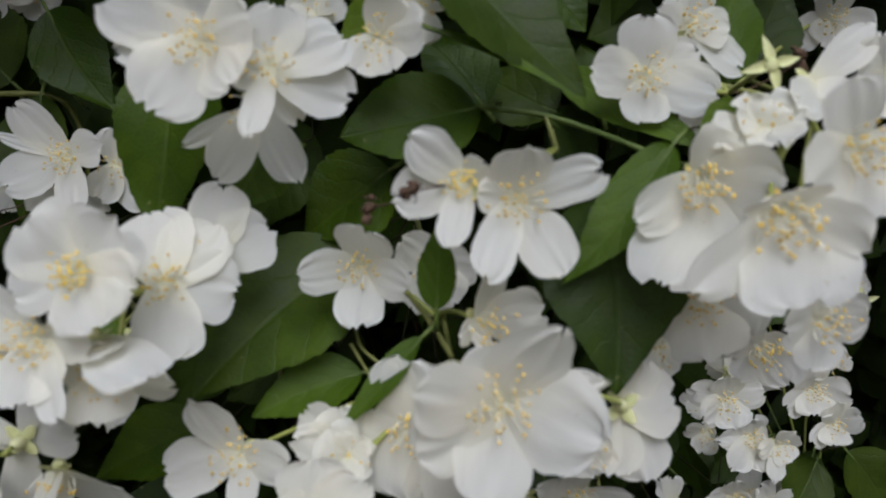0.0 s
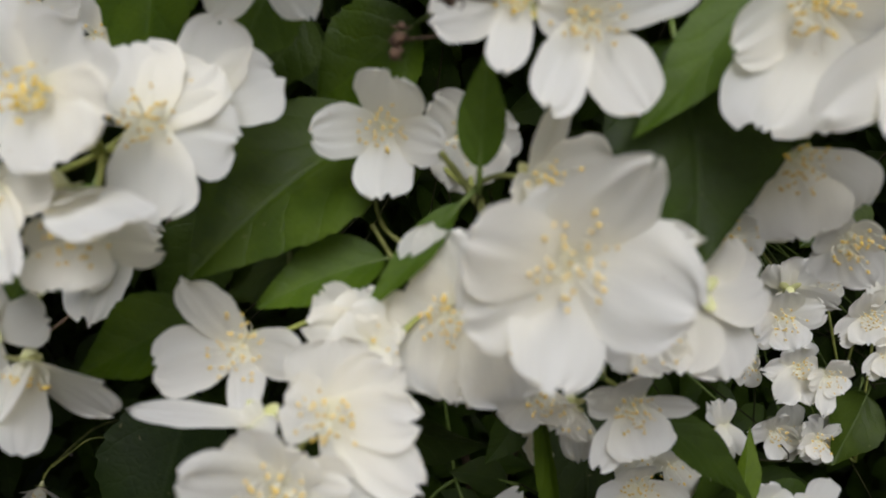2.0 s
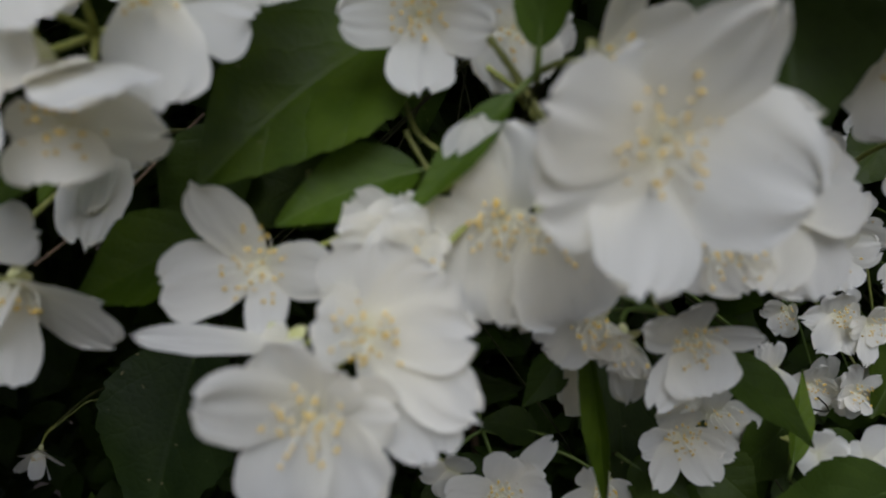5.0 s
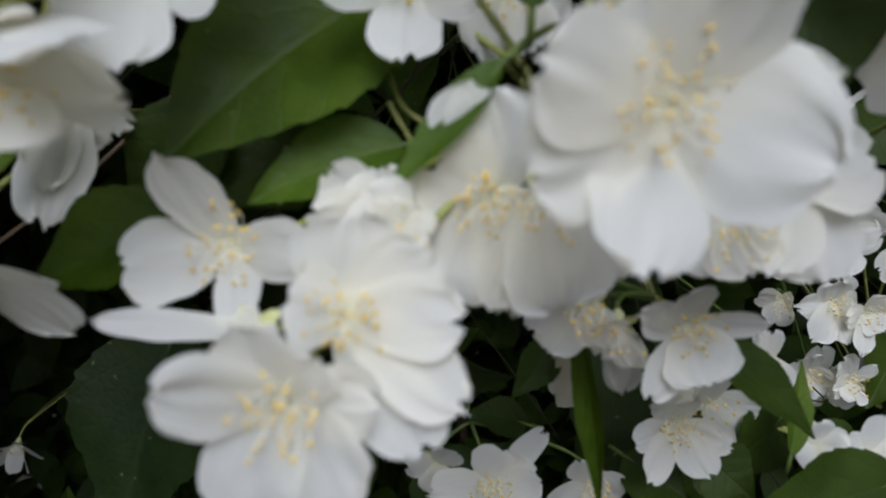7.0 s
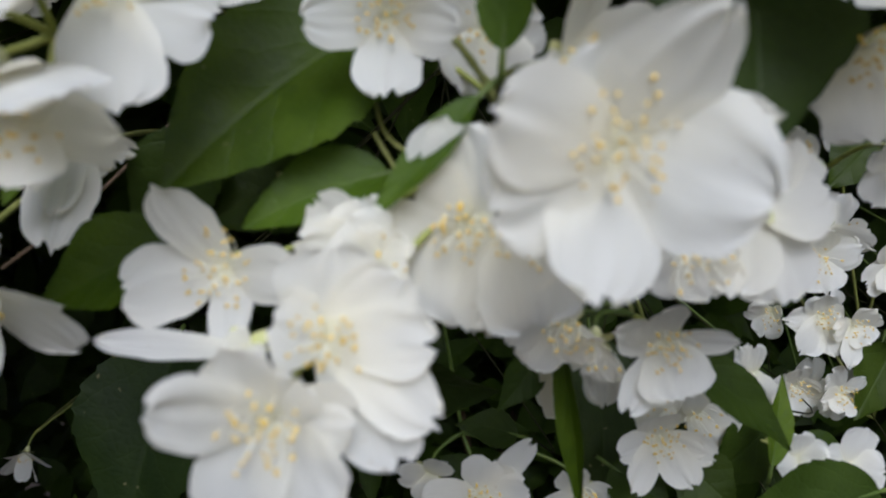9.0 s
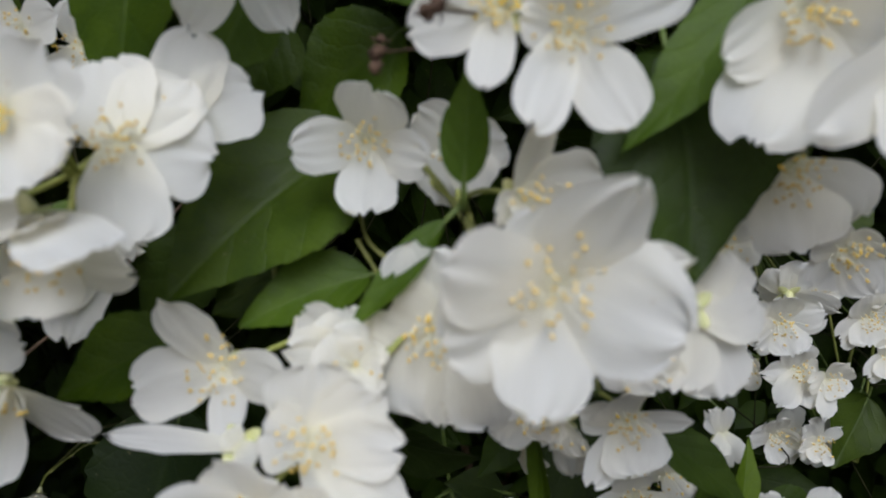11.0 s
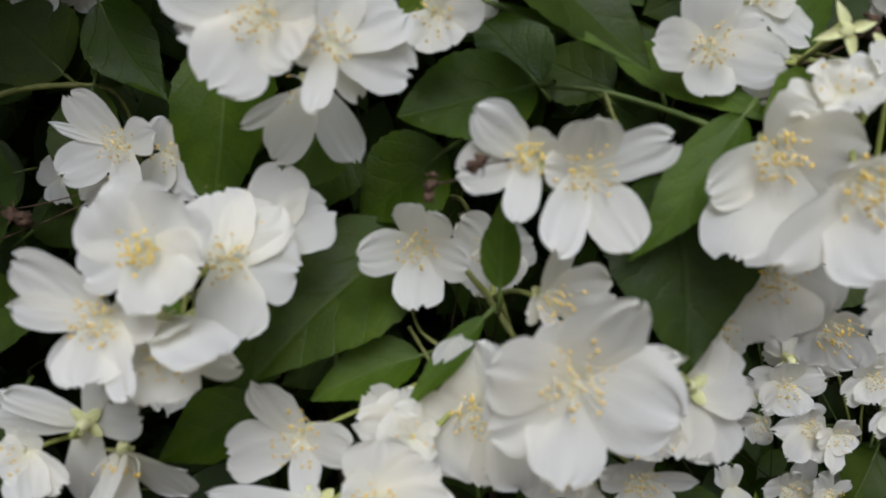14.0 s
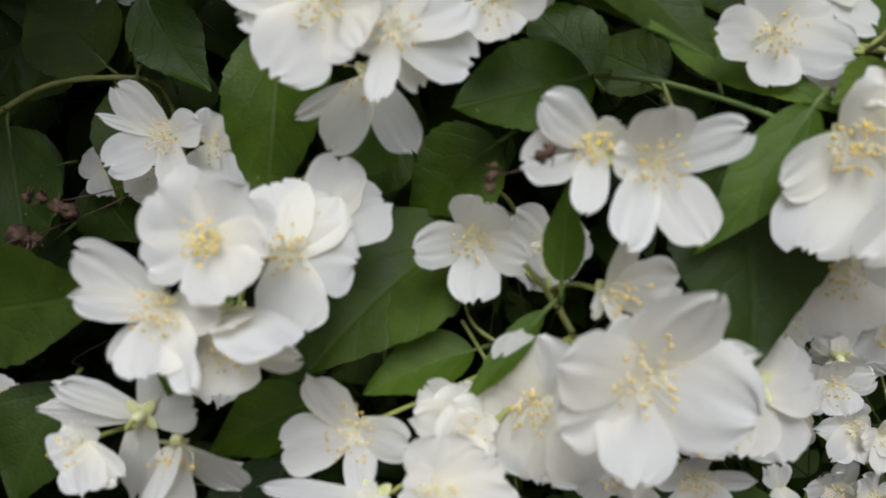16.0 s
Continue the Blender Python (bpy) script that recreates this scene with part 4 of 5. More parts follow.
flower("open white mock orange flower with yellow stamens", (0.0837, 0.3086, 1.0249), (0.19, -0.95, -0.27), [(-92, 19.5, 17.0, 5.0), (-139, 20.0, 17.0, 5.0), (73, 28.3, 17.0, 5.0), (16, 22.3, 14.0, 5.0)], (0.0766, 0.3131, 1.0263), seed=56, stamens=8, stalk=PETIOLE)
flower("open white mock orange flower with yellow stamens", (0.0668, 0.3048, 1.0345), (-0.01, -1.00, -0.06), [(127, 8.9, 12.0, 5.0), (-136, 9.0, 12.0, 5.0), (12, 13.8, 12.0, 5.0)], (0.0766, 0.3131, 1.0263), seed=57, stamens=10, stalk=PETIOLE)
flower("open white mock orange flower with yellow stamens", (0.0012, 0.2965, 0.9970), (-0.01, -0.99, 0.13), [(-43, 28.3, 10.5, 0.0, 0.2), (-129, 17.2, 17.2, 3.0, 0.1), (-16, 16.5, 21.3, 4.0, 0.1), (94, 23.1, 18.6, 4.0, 0.1), (-71, 17.4, 19.2, 4.0, 0.1)], (-0.0053, 0.3203, 1.0106), seed=58, stamens=26, stalk=PETIOLE)
flower("open white mock orange flower with yellow stamens", (0.0416, 0.3084, 0.9917), (0.09, -0.96, -0.27), [(118, 21.3, 17.0, 5.0), (-98, 11.0, 18.0, 5.0), (29, 18.2, 14.0, 5.0), (-167, 21.9, 16.0, 5.0)], (-0.0053, 0.3203, 1.0106), seed=59, stamens=22, stalk=PETIOLE)
flower("open white mock orange flower with yellow stamens", (-0.0187, 0.3041, 1.0023), (-0.21, -0.92, -0.32), [(87, 10.7, 14.0, 5.0), (-179, 12.9, 15.0, 5.0), (-33, 14.9, 12.0, 5.0)], (-0.0053, 0.3203, 1.0106), seed=60, stamens=0, stalk=PETIOLE)
flower("open white mock orange flower with yellow stamens", (0.1212, 0.2992, 1.0125), (-0.11, -0.94, 0.32), [(111, 10.5, 14.0, 5.0), (-94, 9.6, 15.0, 5.0), (12, 8.9, 13.0, 5.0)], (0.0766, 0.3131, 1.0263), seed=61, stamens=0)
flower("open white mock orange flower with yellow stamens", (0.1400, 0.2982, 1.0086), (0.09, -0.94, 0.32), [(75, 13.5, 15.0, 5.0), (-16, 15.3, 15.0, 5.0), (-98, 11.6, 16.0, 5.0), (153, 9.8, 14.0, 5.0)], (0.0766, 0.3131, 1.0263), seed=62, stamens=0)
flower("open white mock orange flower with yellow stamens", (0.2003, 0.4380, 0.9807), (-0.01, -0.99, 0.13), [(91, 20.0, 19.0, 5.0), (152, 16.9, 18.0, 5.0), (-121, 16.0, 18.0, 5.0), (12, 17.8, 18.0, 5.0)], (0.2642, 0.4748, 0.9423), seed=63, stamens=18)
flower("open white mock orange flower with yellow stamens", (0.2088, 0.4319, 0.9765), (0.09, -1.00, 0.03), [(-45, 20.7, 19.0, 5.0), (-126, 11.2, 19.0, 5.0), (123, 11.0, 17.0, 5.0), (36, 17.0, 17.0, 5.0)], (0.2642, 0.4748, 0.9423), seed=64, stamens=18)
flower("open white mock orange flower with yellow stamens", (0.2468, 0.4239, 1.1232), (0.00, -0.99, 0.13), [(65, 12.4, 16.0, 5.0), (-64, 8.1, 17.0, 5.0), (-177, 9.8, 17.0, 5.0)], (0.2642, 0.4748, 0.9423), seed=65, stamens=10)
flower("open white mock orange flower with yellow stamens", (0.1954, 0.4250, 1.1229), (-0.20, -0.95, 0.22), [(132, 12.1, 14.0, 5.0), (-15, 15.1, 15.0, 5.0), (33, 13.8, 13.0, 5.0)], (0.2642, 0.4748, 0.9423), seed=66, stamens=0)
flower("open white mock orange flower with yellow stamens", (-0.3635, 0.6014, 0.8473), (-0.10, -0.51, -0.86), [(98, 19.0, 16.0, 19.9, 0.2), (154, 7.8, 14.0, 24.1, 0.2), (-108, 21.8, 15.0, 9.5, 0.2), (-130, 13.5, 13.0, 21.4, 0.2), (85, 17.3, 13.0, 5.4, 0.2)], (-0.3544, 0.6077, 0.8657), seed=67, stamens=8)
leaf(branch_d, (-0.0290, 0.2527, 1.1657), (-0.67, -0.52, -0.53), (0.10, -0.73, 0.68), 77, 47, 0.06, 0.25, LEAF, 68, label="large green ovate leaf with a pointed tip")
stem(branch_d, [(-0.0167, 0.3869, 1.1702), (-0.0221, 0.3714, 1.1590), (-0.0197, 0.2564, 1.1683)], (0.9, 0.8), STALK, "leaf_stalk")
leaf(branch_a, (-0.0933, 0.2547, 1.2369), (-0.04, -0.36, -0.93), (-0.19, -0.92, 0.35), 64, 42, 0.06, 0.1, LEAF, 69, label="broad smooth green ovate leaf", round_=0.9)
stem(branch_a, [(-0.0776, 0.3860, 1.2620), (-0.1245, 0.3394, 1.2651), (-0.0915, 0.2312, 1.2370)], (0.9, 0.8), STALK, "leaf_stalk")
leaf(branch_e, (0.0116, 0.2463, 1.2160), (-0.94, -0.29, -0.19), (0.16, -0.85, 0.49), 49, 34, 0.06, 0.2, LEAF, 70, round_=0.5)
stem(branch_e, [(0.0515, 0.3915, 1.2262), (0.0345, 0.3615, 1.2268), (0.0182, 0.2484, 1.2174)], (0.9, 0.8), STALK, "leaf_stalk")
leaf(branch_e, (0.0151, 0.2673, 1.2173), (-0.63, 0.17, 0.76), (0.15, -0.93, 0.34), 39, 30, 0.08, 0.25, LEAF, 71)
stem(branch_e, [(0.0515, 0.3915, 1.2262), (0.0421, 0.3726, 1.2126), (0.0195, 0.2661, 1.2120)], (0.9, 0.8), STALK, "leaf_stalk")
leaf(branch_t, (-0.0047, 0.2311, 1.2681), (0.69, -0.21, -0.69), (0.22, -0.85, 0.47), 72, 36, 0.05, 0.25, LEAF_DARK, 72, label="large dark green leaf with a lit edge")
stem(branch_t, [(-0.0280, 0.4348, 1.2867), (-0.0201, 0.3406, 1.3123), (-0.0095, 0.2326, 1.2730)], (0.9, 0.8), STALK, "leaf_stalk")
leaf(branch_f, (0.0412, 0.2644, 1.2298), (0.68, -0.60, -0.42), (-0.34, -0.76, 0.55), 66, 18, 0.06, 0.2, LEAF_FRESH, 73, label="green leaf with a bright edge")
stem(branch_f, [(0.1075, 0.3909, 1.2440), (0.0450, 0.3839, 1.2498), (0.0364, 0.2686, 1.2327)], (0.9, 0.8), STALK, "leaf_stalk")
leaf(branch_f, (0.0585, 0.2665, 1.2153), (-0.24, 0.28, 0.93), (-0.08, -0.96, 0.26), 29, 24, 0.06, 0.2, LEAF_DARK, 74)
stem(branch_f, [(0.1075, 0.3909, 1.2440), (0.0865, 0.3685, 1.2037), (0.0602, 0.2645, 1.2088)], (0.9, 0.8), STALK, "leaf_stalk")
leaf(branch_e, (0.0679, 0.2120, 1.2030), (-0.65, -0.16, -0.75), (-0.20, -0.80, 0.56), 54, 19, 0.08, 0.3, LEAF_FRESH, 75, label="bright green leaf folded along its midrib")
stem(branch_e, [(0.0515, 0.3915, 1.2262), (0.1141, 0.3213, 1.2164), (0.0724, 0.2114, 1.2074)], (0.9, 0.8), STALK, "leaf_stalk")
leaf(branch_e, (0.0488, 0.2223, 1.1867), (0.05, -0.36, -0.93), (0.04, -0.93, 0.36), 62, 46, 0.08, 0.15, LEAF_DARK, 76, label="large dark green leaf with toothed edge", teeth=0.03)
stem(branch_e, [(0.0515, 0.3915, 1.2262), (0.0712, 0.3363, 1.1979), (0.0484, 0.2248, 1.1932)], (0.9, 0.8), STALK, "leaf_stalk")
leaf(branch_e, (0.0428, 0.2726, 1.2157), (-0.76, 0.43, 0.49), (-0.19, -0.87, 0.46), 39, 28, 0.1, 0.2, LEAF_DARK, 77)
stem(branch_e, [(0.0515, 0.3915, 1.2262), (0.0742, 0.3730, 1.2125), (0.0481, 0.2696, 1.2122)], (0.9, 0.8), STALK, "leaf_stalk")
leaf(branch_e, (0.0397, 0.2660, 1.2122), (0.86, 0.19, -0.47), (0.30, -0.94, 0.18), 24, 26, 0.1, 0.2, LEAF_DARK, 78)
stem(branch_e, [(0.0515, 0.3915, 1.2262), (0.0395, 0.3712, 1.2260), (0.0337, 0.2647, 1.2155)], (0.9, 0.8), STALK, "leaf_stalk")
leaf(branch_d, (-0.0188, 0.2515, 1.1948), (-0.82, 0.02, -0.58), (-0.22, -0.94, 0.27), 42, 36, 0.1, 0.2, LEAF, 79)
stem(branch_d, [(-0.0167, 0.3869, 1.1702), (-0.0116, 0.3608, 1.2034), (-0.0131, 0.2514, 1.1989)], (0.9, 0.8), STALK, "leaf_stalk")
leaf(branch_a, (-0.0578, 0.2407, 1.2045), (-0.47, -0.14, -0.87), (0.05, -0.99, 0.14), 28, 26, 0.1, 0.15, LEAF_FRESH, 80)
stem(branch_a, [(-0.0776, 0.3860, 1.2620), (-0.0747, 0.3503, 1.2229), (-0.0545, 0.2417, 1.2106)], (0.9, 0.8), STALK, "leaf_stalk")
leaf(branch_a, (-0.0553, 0.2641, 1.1987), (-0.50, -0.21, -0.84), (-0.03, -0.96, 0.27), 32, 26, 0.1, 0.2, LEAF_DARK, 81)
stem(branch_a, [(-0.0776, 0.3860, 1.2620), (-0.0683, 0.3758, 1.2140), (-0.0517, 0.2656, 1.2045)], (0.9, 0.8), STALK, "leaf_stalk")
leaf(branch_corner, (-0.1730, 0.3209, 1.2620), (0.58, -0.29, -0.76), (-0.01, -0.94, 0.35), 57, 32, 0.1, 0.2, LEAF, 82)
stem(branch_corner, [(-0.2253, 0.5231, 1.3199), (-0.2354, 0.4218, 1.2949), (-0.1770, 0.3229, 1.2674)], (0.9, 0.8), STALK, "leaf_stalk")
leaf(branch_corner, (-0.2003, 0.3416, 1.2286), (-0.27, 0.25, 0.93), (0.20, -0.93, 0.31), 47, 32, 0.1, 0.2, LEAF_DARK, 83, round_=0.4)
stem(branch_corner, [(-0.2253, 0.5231, 1.3199), (-0.2507, 0.4314, 1.2188), (-0.1984, 0.3398, 1.2221)], (0.9, 0.8), STALK, "leaf_stalk")
leaf(branch_t, (-0.0159, 0.2456, 1.2557), (-0.55, -0.37, -0.75), (0.25, -0.93, 0.27), 37, 18, 0.1, 0.25, LEAF_FRESH, 84)
stem(branch_t, [(-0.0280, 0.4348, 1.2867), (-0.0126, 0.3596, 1.2942), (-0.0121, 0.2481, 1.2610)], (0.9, 0.8), STALK, "leaf_stalk")
leaf(branch_d, (-0.0020, 0.2038, 1.1550), (0.04, -0.10, 0.99), (-0.22, -0.97, -0.09), 28, 12, 0.05, 0.4, LEAF_FRESH, 85, label="narrow young green leaf")
stem(branch_d, [(-0.0167, 0.3869, 1.1702), (-0.0039, 0.3131, 1.1123), (-0.0023, 0.2045, 1.1480)], (0.9, 0.8), STALK, "leaf_stalk")
leaf(branch_h, (-0.0065, 0.2066, 1.1459), (-0.68, -0.18, -0.71), (-0.32, -0.71, 0.63), 37, 10, 0.05, 0.4, LEAF_FRESH, 86, label="narrow young green leaf")
stem(branch_h, [(-0.0112, 0.3694, 1.1598), (0.0087, 0.3333, 1.1278), (0.0017, 0.2240, 1.1475)], (0.9, 0.8), STALK, "leaf_stalk")
leaf(branch_h, (-0.0276, 0.2323, 1.1268), (-0.93, -0.23, -0.28), (-0.02, -0.75, 0.66), 40, 22, 0.1, 0.35, LEAF_FRESH, 87)
stem(branch_h, [(-0.0112, 0.3694, 1.1598), (-0.0224, 0.3408, 1.0992), (-0.0211, 0.2339, 1.1288)], (0.9, 0.8), STALK, "leaf_stalk")
leaf(branch_h, (-0.0802, 0.2300, 1.1100), (-0.90, -0.17, -0.40), (-0.02, -0.81, 0.59), 42, 25, 0.08, 0.4, LEAF, 88)
stem(branch_h, [(-0.0112, 0.3694, 1.1598), (-0.0957, 0.3321, 1.0794), (-0.0729, 0.2317, 1.1131)], (0.9, 0.8), STALK, "leaf_stalk")
leaf(branch_d, (-0.0800, 0.2616, 1.1351), (-0.61, -0.11, -0.78), (-0.09, -0.97, 0.21), 43, 28, 0.1, 0.2, LEAF_DARK, 89)
stem(branch_d, [(-0.0167, 0.3869, 1.1702), (-0.0997, 0.3660, 1.1245), (-0.0757, 0.2624, 1.1406)], (0.9, 0.8), STALK, "leaf_stalk")
leaf(branch_d, (-0.0492, 0.2673, 1.1248), (-0.85, -0.33, -0.40), (0.12, -0.87, 0.47), 39, 34, 0.1, 0.2, LEAF_DARK, 90)
stem(branch_d, [(-0.0167, 0.3869, 1.1702), (-0.0523, 0.3779, 1.1030), (-0.0432, 0.2697, 1.1276)], (0.9, 0.8), STALK, "leaf_stalk")
leaf(branch_g, (0.0978, 0.2290, 1.2141), (-0.86, -0.29, -0.42), (0.08, -0.89, 0.45), 23, 14, 0.1, 0.2, LEAF_FRESH, 91)
stem(branch_g, [(0.1263, 0.3730, 1.2384), (0.1572, 0.3356, 1.2282), (0.1038, 0.2311, 1.2170)], (0.9, 0.8), STALK, "leaf_stalk")
leaf(branch_f, (0.0987, 0.2505, 1.2240), (0.10, 0.20, 0.97), (-0.29, -0.93, 0.22), 44, 22, 0.05, 0.3, LEAF_FRESH, 92)
stem(branch_f, [(0.1075, 0.3909, 1.2440), (0.1369, 0.3488, 1.2152), (0.0980, 0.2492, 1.2172)], (0.9, 0.8), STALK, "leaf_stalk")
leaf(branch_f, (0.1173, 0.2821, 1.2335), (0.43, 0.19, 0.88), (0.04, -0.98, 0.19), 42, 30, 0.05, 0.2, LEAF_DARK, 93)
stem(branch_f, [(0.1075, 0.3909, 1.2440), (0.1510, 0.3795, 1.2286), (0.1143, 0.2808, 1.2273)], (0.9, 0.8), STALK, "leaf_stalk")
leaf(branch_f, (0.0875, 0.2950, 1.2549), (-0.96, -0.11, -0.26), (0.00, -0.92, 0.39), 32, 36, 0.08, 0.2, LEAF_DARK, 94)
stem(branch_f, [(0.1075, 0.3909, 1.2440), (0.1364, 0.4011, 1.2792), (0.0942, 0.2958, 1.2568)], (0.9, 0.8), STALK, "leaf_stalk")
leaf(branch_t, (0.0363, 0.2707, 1.2624), (0.64, -0.28, -0.71), (0.04, -0.92, 0.39), 25, 20, 0.1, 0.2, LEAF, 95)
stem(branch_t, [(-0.0280, 0.4348, 1.2867), (0.0382, 0.3823, 1.3004), (0.0318, 0.2727, 1.2674)], (0.9, 0.8), STALK, "leaf_stalk")
leaf(branch_h, (-0.1172, 0.3163, 1.0511), (-0.22, -0.45, -0.86), (-0.25, -0.95, 0.15), 84, 62, 0.1, 0.2, LEAF_SHADED, 96, label="large dark green leaf in the shade", teeth=0.04)
stem(branch_h, [(-0.0112, 0.3694, 1.1598), (-0.1508, 0.4237, 1.0329), (-0.1156, 0.3199, 1.0569)], (0.9, 0.8), STALK, "leaf_stalk")
leaf(branch_q, (-0.0322, 0.2871, 1.0520), (0.94, -0.32, -0.15), (-0.35, -0.83, -0.44), 41, 28, 0.1, 0.25, LEAF_SHADED, 97)
stem(branch_q, [(0.0573, 0.4114, 1.1053), (-0.0563, 0.3955, 1.0149), (-0.0387, 0.2893, 1.0530)], (0.9, 0.8), STALK, "leaf_stalk")
leaf(branch_q, (0.0180, 0.2739, 1.0631), (-0.59, -0.38, -0.71), (0.06, -0.90, 0.43), 24, 13, 0.08, 0.3, LEAF_DARK, 98)
stem(branch_q, [(0.0573, 0.4114, 1.1053), (0.0465, 0.3832, 1.0398), (0.0221, 0.2765, 1.0681)], (0.9, 0.8), STALK, "leaf_stalk")
leaf(branch_q, (0.0213, 0.2560, 1.0747), (0.08, -0.26, -0.96), (-0.80, -0.60, 0.09), 58, 10, 0.05, 0.4, LEAF, 99, label="narrow twisted green leaf")
stem(branch_q, [(0.0573, 0.4114, 1.1053), (0.0404, 0.3633, 1.0588), (0.0207, 0.2578, 1.0815)], (0.9, 0.8), STALK, "leaf_stalk")
leaf(branch_q, (0.0503, 0.3463, 1.0446), (0.05, -0.42, -0.90), (-0.01, -0.91, 0.42), 80, 38, 0.08, 0.15, LEAF_SHADED, 100)
stem(branch_q, [(0.0573, 0.4114, 1.1053), (0.0738, 0.4561, 1.0278), (0.0499, 0.3493, 1.0509)], (0.9, 0.8), STALK, "leaf_stalk")
leaf(branch_q, (0.0609, 0.2637, 1.0652), (0.81, -0.10, -0.58), (0.29, -0.79, 0.54), 51, 18, 0.12, 0.3, LEAF_DARK, 101)
stem(branch_q, [(0.0573, 0.4114, 1.1053), (0.0834, 0.3626, 1.0405), (0.0553, 0.2645, 1.0692)], (0.9, 0.8), STALK, "leaf_stalk")
leaf(branch_r, (0.1171, 0.3141, 1.0189), (-0.77, -0.31, -0.55), (0.27, -0.95, 0.16), 36, 28, 0.05, 0.15, LEAF_DARK, 102, label="rounded green leaf", round_=0.6)
stem(branch_r, [(0.0906, 0.4671, 1.0503), (0.1796, 0.4095, 0.9866), (0.1225, 0.3163, 1.0228)], (0.9, 0.8), STALK, "leaf_stalk")
leaf(branch_r, (0.1084, 0.2920, 1.0119), (0.18, 0.31, 0.93), (0.27, -0.93, 0.26), 35, 12, 0.05, 0.4, LEAF_FRESH, 103, label="narrow bright green leaf")
stem(branch_r, [(0.0906, 0.4671, 1.0503), (0.1525, 0.3728, 0.9461), (0.1071, 0.2898, 1.0054)], (0.9, 0.8), STALK, "leaf_stalk")
leaf(branch_k, (0.1383, 0.2762, 1.0113), (-0.95, -0.31, 0.00), (0.25, -0.74, 0.62), 64, 30, 0.08, 0.3, LEAF_DARK, 104)
stem(branch_k, [(0.2683, 0.6464, 1.0067), (0.2146, 0.3622, 0.9633), (0.1449, 0.2784, 1.0113)], (0.9, 0.8), STALK, "leaf_stalk")
leaf(branch_s, (0.0176, 0.3227, 1.0082), (-0.86, -0.35, 0.37), (0.51, -0.65, 0.56), 29, 16, 0.1, 0.2, LEAF_SHADED, 105)
stem(branch_s, [(-0.0193, 0.4743, 1.0346), (0.0472, 0.4269, 0.9521), (0.0236, 0.3252, 1.0057)], (0.9, 0.8), STALK, "leaf_stalk")
leaf(branch_k, (0.1338, 0.3250, 1.0000), (0.97, 0.17, -0.18), (0.25, -0.72, 0.65), 35, 22, 0.1, 0.2, LEAF_DARK, 106)
stem(branch_k, [(0.2683, 0.6464, 1.0067), (0.1653, 0.4083, 0.9575), (0.1270, 0.3238, 1.0012)], (0.9, 0.8), STALK, "leaf_stalk")
leaf(branch_k, (0.2052, 0.4068, 1.1332), (-0.70, -0.33, -0.64), (0.02, -0.90, 0.44), 48, 36, 0.08, 0.2, LEAF_DARK, 107)
stem(branch_k, [(0.2683, 0.6464, 1.0067), (0.2781, 0.5055, 1.1435), (0.2101, 0.4091, 1.1377)], (0.9, 0.8), STALK, "leaf_stalk")
leaf(branch_k, (0.2321, 0.4193, 1.0115), (-0.56, -0.47, -0.68), (0.13, -0.86, 0.49), 49, 34, 0.1, 0.2, LEAF_DARK, 108)
stem(branch_k, [(0.2683, 0.6464, 1.0067), (0.3033, 0.5147, 0.9934), (0.2361, 0.4226, 1.0162)], (0.9, 0.8), STALK, "leaf_stalk")
leaf(branch_j, (0.2455, 0.4483, 1.0046), (-0.49, -0.34, -0.80), (0.21, -0.94, 0.27), 39, 26, 0.1, 0.2, LEAF_DARK, 109)
stem(branch_j, [(0.2445, 0.6829, 1.0862), (0.3041, 0.5449, 0.9805), (0.2489, 0.4507, 1.0102)], (0.9, 0.8), STALK, "leaf_stalk")
leaf(branch_j, (0.2452, 0.4102, 1.0213), (0.57, -0.20, -0.79), (0.08, -0.95, 0.30), 43, 36, 0.1, 0.2, LEAF_DARK, 110)
stem(branch_j, [(0.2445, 0.6829, 1.0862), (0.2871, 0.5026, 0.9978), (0.2411, 0.4117, 1.0269)], (0.9, 0.8), STALK, "leaf_stalk")
leaf(branch_r, (0.0774, 0.2990, 1.0102), (0.69, -0.51, -0.52), (-0.23, -0.83, 0.51), 26, 24, 0.1, 0.2, LEAF_DARK, 111)
stem(branch_r, [(0.0906, 0.4671, 1.0503), (0.1008, 0.3998, 0.9703), (0.0726, 0.3026, 1.0138)], (0.9, 0.8), STALK, "leaf_stalk")
leaf(branch_r, (0.0536, 0.3105, 1.0014), (0.75, -0.56, -0.35), (-0.20, -0.70, 0.68), 28, 24, 0.1, 0.2, LEAF_DARK, 112)
stem(branch_r, [(0.0906, 0.4671, 1.0503), (0.0662, 0.4144, 0.9563), (0.0484, 0.3144, 1.0038)], (0.9, 0.8), STALK, "leaf_stalk")
leaf(branch_corner, (-0.1972, 0.3310, 1.2327), (-0.74, 0.06, 0.67), (0.17, -0.95, 0.27), 52, 48, 0.08, 0.1, LEAF_DARK, 113, label="broad dark green leaf", round_=0.7)
stem(branch_corner, [(-0.2253, 0.5231, 1.3199), (-0.2349, 0.4262, 1.2315), (-0.1920, 0.3306, 1.2280)], (0.9, 0.8), STALK, "leaf_stalk")
leaf(branch_b, (-0.1817, 0.3262, 1.2268), (-0.12, -0.27, -0.96), (-0.12, -0.95, 0.28), 61, 34, 0.08, 0.2, LEAF_DARK, 114)
stem(branch_b, [(-0.1698, 0.4665, 1.2121), (-0.2281, 0.4294, 1.2550), (-0.1808, 0.3281, 1.2335)], (0.9, 0.8), STALK, "leaf_stalk")
